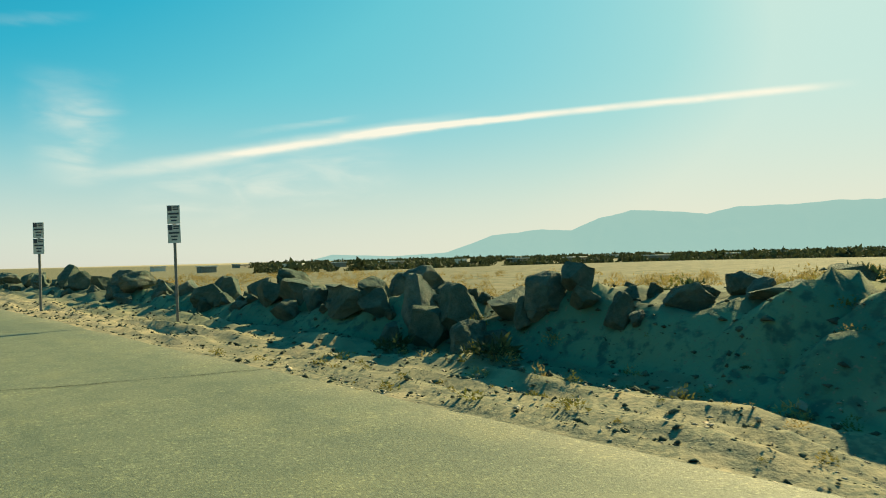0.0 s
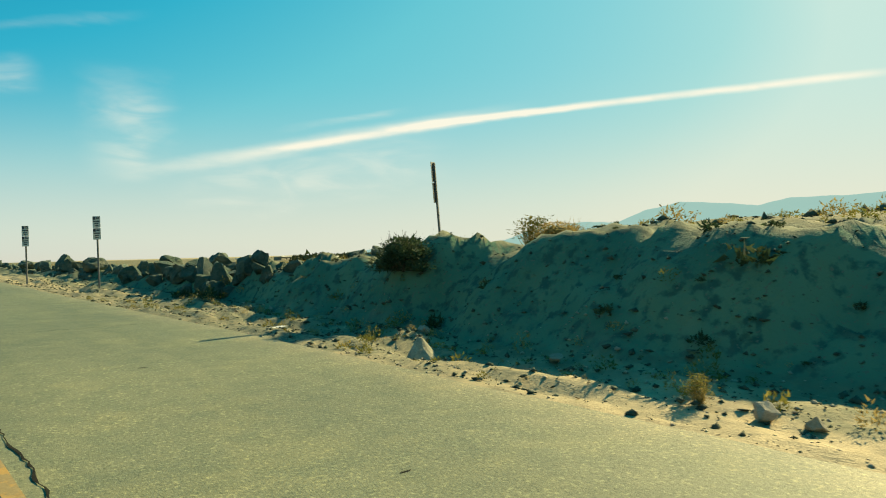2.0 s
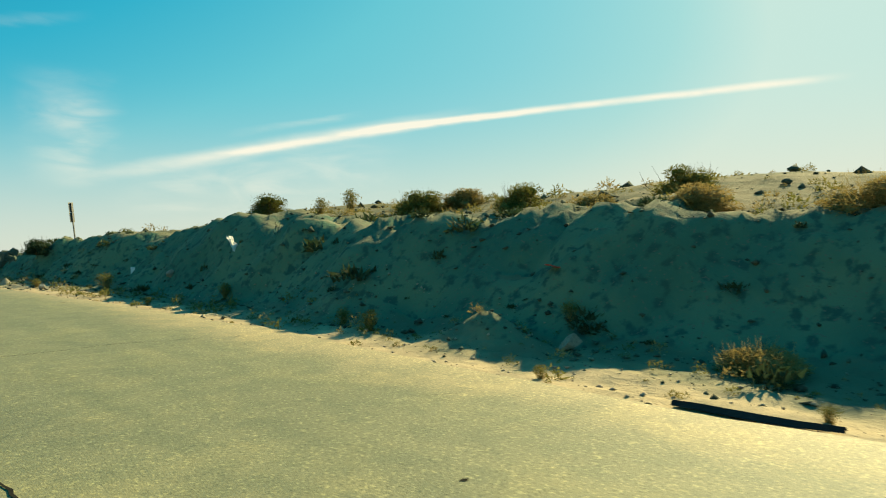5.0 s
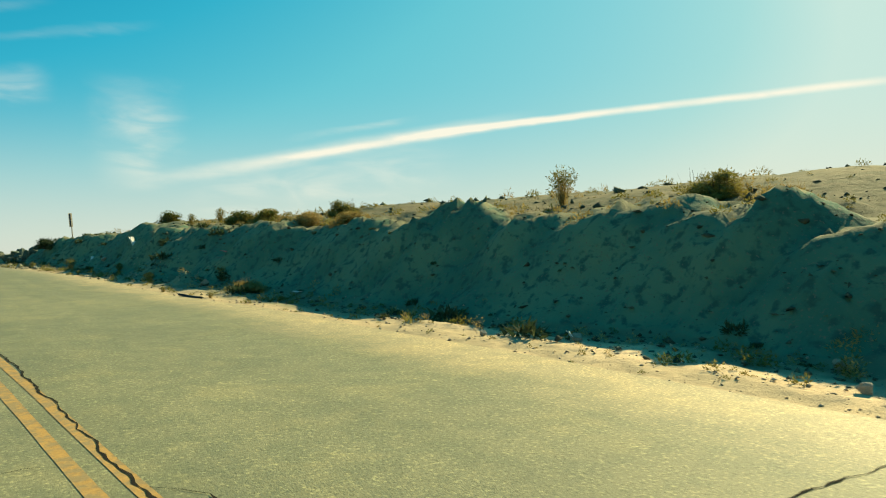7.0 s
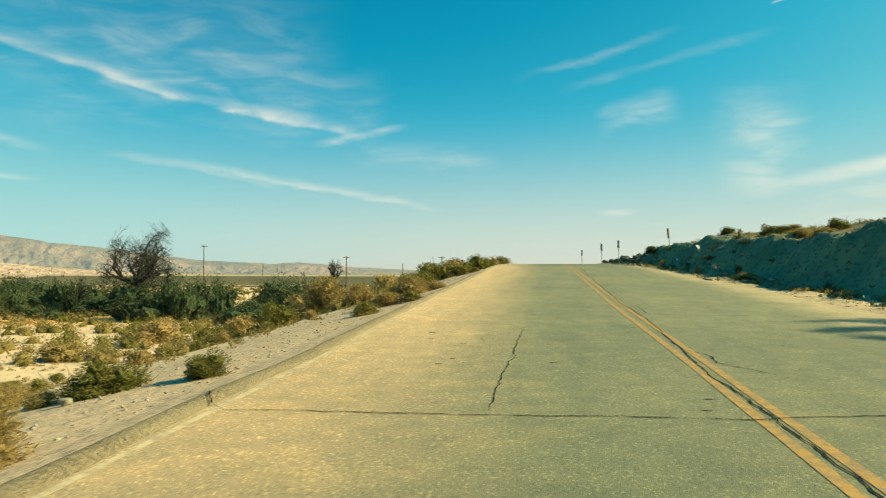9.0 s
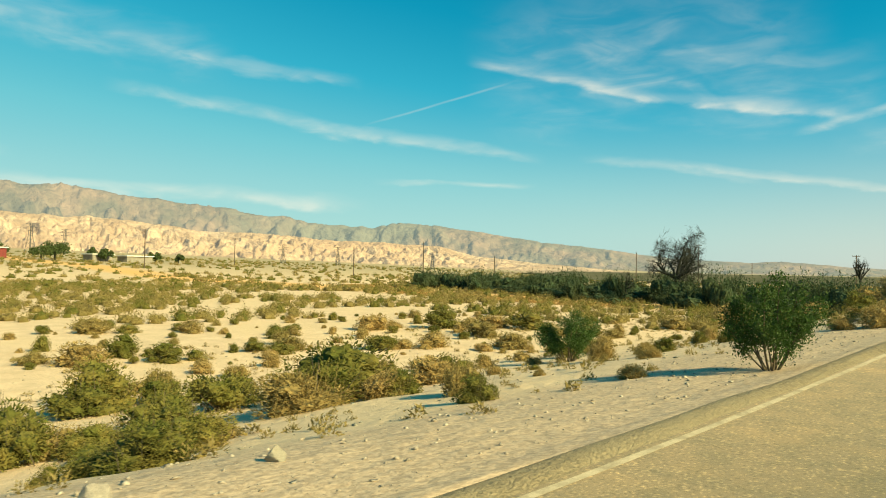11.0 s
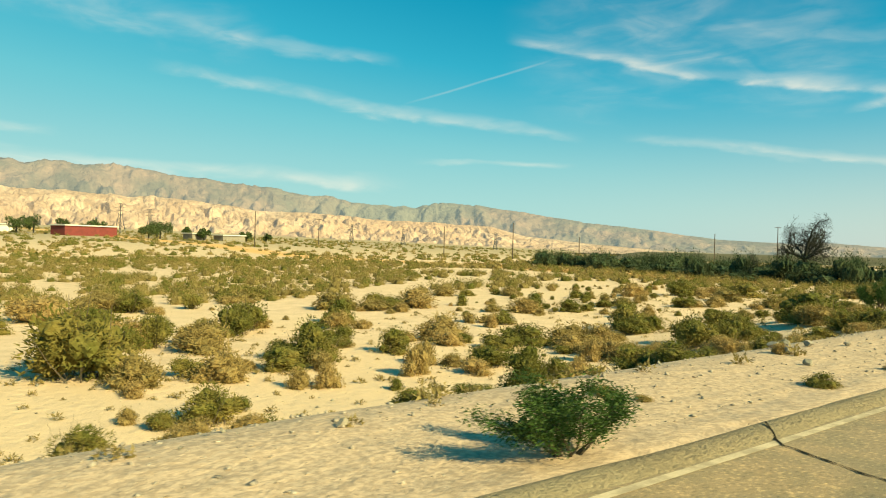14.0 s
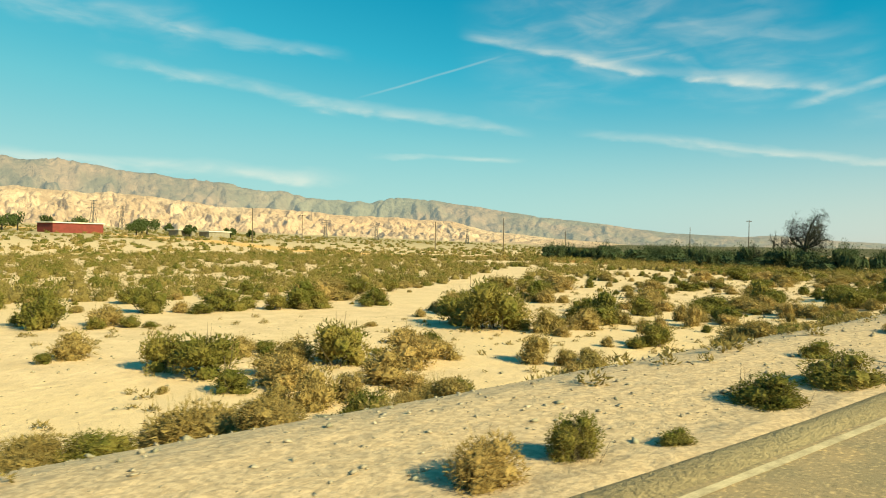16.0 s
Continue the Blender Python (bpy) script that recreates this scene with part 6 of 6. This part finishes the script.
sheet_litter("white_board", (4.95, 51.1, 0.05), (0.46, 0.13), 15, 2, PLASTIC, "white board lying on the verge", 0.01)
sheet_litter("plastic_bag", (7.5, 35.4, 0.12), (0.24, 0.46), 30, 58, PLASTIC, "torn white plastic bag on the shaded slope", 0.09, 3)
sheet_litter("plastic_scrap", (7.35, 41.6, 0.06), (0.12, 0.26), -20, 50, PLASTIC, "small white plastic scrap on the slope", 0.05, 5)
sheet_litter("flat_litter", (7.5, 25.7, 0.04), (0.34, 0.22), 40, 12, RED_LITTER, "red and white plastic litter at the foot of the bank", 0.02, 7)
sheet_litter("paper_scrap", (10.1, 18.4, 0.06), (0.45, 0.25), 10, 20, PLASTIC, "crumpled white litter on top of the bank", 0.08, 9)
sheet_litter("paper_scrap", (9.6, 18.9, 0.05), (0.2, 0.2), 60, 25, PLASTIC, "crumpled white litter on top of the bank", 0.06, 11)
sheet_litter("paper_scrap", (6.85, 11.3, 0.08), (0.16, 0.16), 60, 35, PLASTIC, "white scrap at the foot of the bank", 0.06, 13)
sheet_litter("paper_scrap", (7.3, 20.6, 0.03), (0.3, 0.15), 20, 5, PLASTIC, "white scrap on the verge", 0.03, 15)
# black strip along the edge of the asphalt, added for the shade at its break
bm = bmesh.new()
n = 16
rows = []
for i in range(n + 1):
    t = i / n
    y = 22.45 - 1.35 * t
    x = 4.95 + 0.12 * t + 0.03 * math.sin(t * 5)
    w = 0.015 + 0.075 * math.sin(math.pi * min(1, 0.15 + t * 0.8)) 
    z = float(ground_z(x, y)) + 0.02
    rows.append([bm.verts.new((x - w, y, z)), bm.verts.new((x - w * 0.3, y, z + 0.045)), bm.verts.new((x + w, y, z + 0.01))])
for r0, r1 in zip(rows, rows[1:]):
    for k in range(2):
        bm.faces.new((r0[k], r0[k + 1], r1[k + 1], r1[k]))
me = bpy.data.meshes.new("tyre_strip")
bm.to_mesh(me)
bm.free()
me.materials.append(RUBBER_AND_SHADE)
tagged(new("tyre_strip", me), "dark strip standing in for the shaded edge of the asphalt", "litter", "roadside litter")
# dead branch on the slope
bm, bm2 = bmesh.new(), bmesh.new()
branching(bm, bm2, Vector((0, 0, 0)), Vector((0.45, -1, 0.25)), 0.6, 0.016, 2, random.Random(2), 0.05)
me = bpy.data.meshes.new("dead_branch")
bm2.to_mesh(me)
bm.free()
bm2.free()
me.materials.append(STEM)
ob = tagged(new("dead_branch", me), "bleached dead branch on the shaded slope", "branch")
ob.matrix_world = Matrix.Translation((7.7, 34.7, float(ground_z(7.7, 34.7)) + 0.04))

# ---- houses and trees under the hills ----


def simple_building(name, x, y, turn, L, D, H, wall_mat, label, windows, roof_drop=0.0, door=None):
    e = thing(name, (x, y, float(ground_z(x, y)) - 0.3), label, "building", "buildings under the hills", turn=turn)
    bm = bmesh.new()
    box(bm, -L / 2, L / 2, -D / 2, D / 2, 0, H)
    part("wall", bm, wall_mat, e)
    bm = bmesh.new()
    box(bm, -L / 2 - 0.5, L / 2 + 0.5, -D / 2 - 0.6, D / 2 + 0.6, H + 0.003, H + 0.45, 0.05)
    part("roof", bm, WHITE_TRIM, e, "white flat roof edge")
    for a, b, c, d in windows:
        bm = bmesh.new()
        box(bm, a, b, -D / 2 - 0.10, -D / 2 - 0.01, c, d)
        w = part("window", bm, WHITE_TRIM, e)
        bm = bmesh.new()
        box(bm, a + 0.12, b - 0.12, -D / 2 - 0.13, -D / 2 - 0.11, c + 0.12, d - 0.12)
        part("pane", bm, GLASS, w)
    if door:
        bm = bmesh.new()
        box(bm, door[0], door[1], -D / 2 - 0.10, -D / 2 - 0.01, 0.3, 2.6)
        part("door", bm, WHITE_TRIM, e)
    return e


simple_building("red_house", -305.0, 40.0, -72.0, 22.0, 9.0, 3.9, RED_WALL, "long low red building with a white flat roof", [(5.4, 7.9, 1.2, 2.6), (-9.0, -6.5, 1.4, 2.6), (-2.0, 0.5, 1.4, 2.6)], door=(8.4, 11.0))
simple_building("shed", -300.0, 83.0, -75.0, 9.0, 6.0, 2.8, GREY_WALL, "low grey shed beside the trees", [(-2.0, 0.0, 1.0, 2.0)])
simple_building("shed", -296.0, 96.0, -75.0, 12.0, 6.0, 2.6, GREY_WALL, "low grey shed beside the trees", [(1.0, 3.0, 1.0, 2.0)])
simple_building("shed", -330.0, 14.0, -80.0, 11.0, 6.0, 3.0, WHITE_TRIM, "small white house among trees", [(-2.0, 0.0, 1.0, 2.0)])


def far_tree(x, y, h, w, seed):
    e = thing("desert_tree", (x, y, float(ground_z(x, y)) - 0.1), "rounded green tree near the houses", "tree", "trees near the houses")
    rs4 = np.random.RandomState(seed)
    bm = bmesh.new()
    tube(bm, [(0, 0, 0), (0.1, 0, h * 0.35), (0.2, 0.1, h * 0.6)], [0.3, 0.22, 0.12], 7)
    part("trunk", bm, BARK, e)
    n = 1100
    heads = unit(rs4, 9) * np.array([w * 0.34, w * 0.34, h * 0.22]) + np.array([0, 0, h * 0.62])
    pick = rs4.randint(0, 9, n)
    c = heads[pick] + unit(rs4, n) * (w * 0.2 * rs4.uniform(0.4, 1.0, n))[:, None]
    a = unit(rs4, n)
    b = np.cross(a, unit(rs4, n))
    s = (0.28 * rs4.uniform(0.5, 1.3, n))[:, None]
    part("crown", quads_mesh("crown", c, a * s, b * s, TREE_LEAF), None, e)


for i, (x, y, h, w) in enumerate(((-296.0, 66.0, 7.0, 11.0), (-292.0, 60.0, 5.5, 8.0), (-310.0, 70.0, 7.0, 8.0), (-318.0, 45.0, 7.0, 9.0), (-322.0, 26.0, 7.5, 9.0), (-312.0, 18.0, 7.0, 9.0), (-295.0, 84.0, 5.0, 6.0),
                                  (-300.0, 106.0, 5.0, 6.0), (-304.0, 118.0, 4.0, 5.0), (-335.0, 4.0, 6.0, 8.0), (-345.0, 60.0, 6.0, 7.0), (-330.0, 92.0, 5.5, 6.0), (-320.0, 36.0, 6.5, 8.0))):
    far_tree(x, y, h, w, 60 + i)


def pylon(x, y, H):
    """A lattice transmission tower."""
    e = thing("power_pylon", (x, y, float(ground_z(x, y))), "steel lattice transmission tower before the hills", "pylon", "pylons", turn=35.0)
    for sx, sy in ((-1, -1), (1, -1), (1, 1), (-1, 1)):
        bm = bmesh.new()
        tube(bm, [(sx * 0.12 * H, sy * 0.12 * H, 0), (sx * 0.04 * H, sy * 0.04 * H, H * 0.6), (sx * 0.03 * H, sy * 0.03 * H, H)], [0.16, 0.13, 0.1], 4)
        part("leg", bm, STEEL, e)
    bm = bmesh.new()
    for k in range(5):
        z0, z1 = H * k * 0.13, H * (k + 1) * 0.13
        w0, w1 = H * (0.12 - 0.0173 * k), H * (0.12 - 0.0173 * (k + 1))
        for sy in (-1, 1):
            tube(bm, [(-w0, sy * w0, z0), (w1, sy * w1, z1)], [0.07, 0.07], 3)
            tube(bm, [(w0, sy * w0, z0), (-w1, sy * w1, z1)], [0.07, 0.07], 3)
    part("bracing", bm, STEEL, e)
    for z, w in ((0.72, 0.26), (0.84, 0.3), (0.96, 0.2)):
        bm = bmesh.new()
        tube(bm, [(-w * H, 0, z * H), (0, 0, z * H + 0.6), (w * H, 0, z * H)], [0.08, 0.14, 0.08], 4)
        part("crossarm", bm, STEEL, e)


for x, y, H in ((-436.0, 96.0, 17.0), (-450.0, 118.0, 15.0), (-395.0, 230.0, 12.0), (-380.0, 262.0, 12.0), (-330.0, 300.0, 11.0)):
    pylon(x, y, H)

# ---- far town and trees beyond the sandy field ----
spots = []
while len(spots) < 2600:
    a, d = math.radians(rp.uniform(28, 100)), 130 + 900 * rp.uniform() ** 0.7
    spots.append((math.sin(a) * d, 46 + math.cos(a) * d, rp.uniform(1.6, 4.0) * (1 + d / 600)))
scrub_stuff("far_tree_belt", spots, 40, 0.25, BRUSH_GREY, "dark scrub and tree belt over the far plain", 0.45, 0.5)
for i in range(16):
    a, d = math.radians(20 + 4.0 * i + rp.uniform(-1.5, 1.5)), rp.uniform(330, 620)
    simple_building("far_house", math.sin(a) * d, 46 + math.cos(a) * d, rp.uniform(0, 90), rp.uniform(8, 15), 7.0, 3.0, GREY_WALL if i % 3 else WHITE_TRIM, "small pale house far across the plain", [(-1.5, 0.5, 1.0, 2.0)])

# torn black tyre piece standing like a tent beside the dike
bm = bmesh.new()
shape = {"near": (-0.26, 0.0, 0.0), "far": (0.25, -0.02, 0.0), "behind": (0.06, 0.26, 0.0), "top": (0.10, 0.08, 0.25), "mid": (-0.07, 0.03, 0.12), "rim": (0.19, 0.03, 0.12)}
v = {k: bm.verts.new(p) for k, p in shape.items()}
horn = [bm.verts.new((0.06, 0.085, 0.245)), bm.verts.new((0.055, 0.08, 0.34)), bm.verts.new((0.085, 0.08, 0.33))]
tail = [bm.verts.new((-0.48, 0.02, 0.035)), bm.verts.new((-0.47, 0.06, 0.02)), bm.verts.new((-0.24, 0.06, 0.02))]
for f in ((v["near"], v["far"], v["rim"], v["mid"]), (v["mid"], v["rim"], v["top"]), (v["far"], v["behind"], v["top"], v["rim"]), (v["behind"], v["near"], v["mid"], v["top"]),
          (v["top"], horn[2], horn[1], horn[0]), (v["near"], tail[2], tail[1], tail[0])):
    bm.faces.new(f)
bmesh.ops.solidify(bm, geom=bm.faces[:], thickness=0.014)
me = bpy.data.meshes.new("tyre_piece")
bm.to_mesh(me)
bm.free()
me.materials.append(RUBBER_AND_SHADE)
ob = tagged(new("tyre_piece", me), "torn black piece of tyre standing beside the dike", "litter", "roadside litter")
ob.matrix_world = pose(-8.2, -51.0, float(ground_z(-8.2, -51.0)) + 0.005, 0, 0, -32) @ Matrix.Diagonal((1.15, 1.15, 1.2, 1))
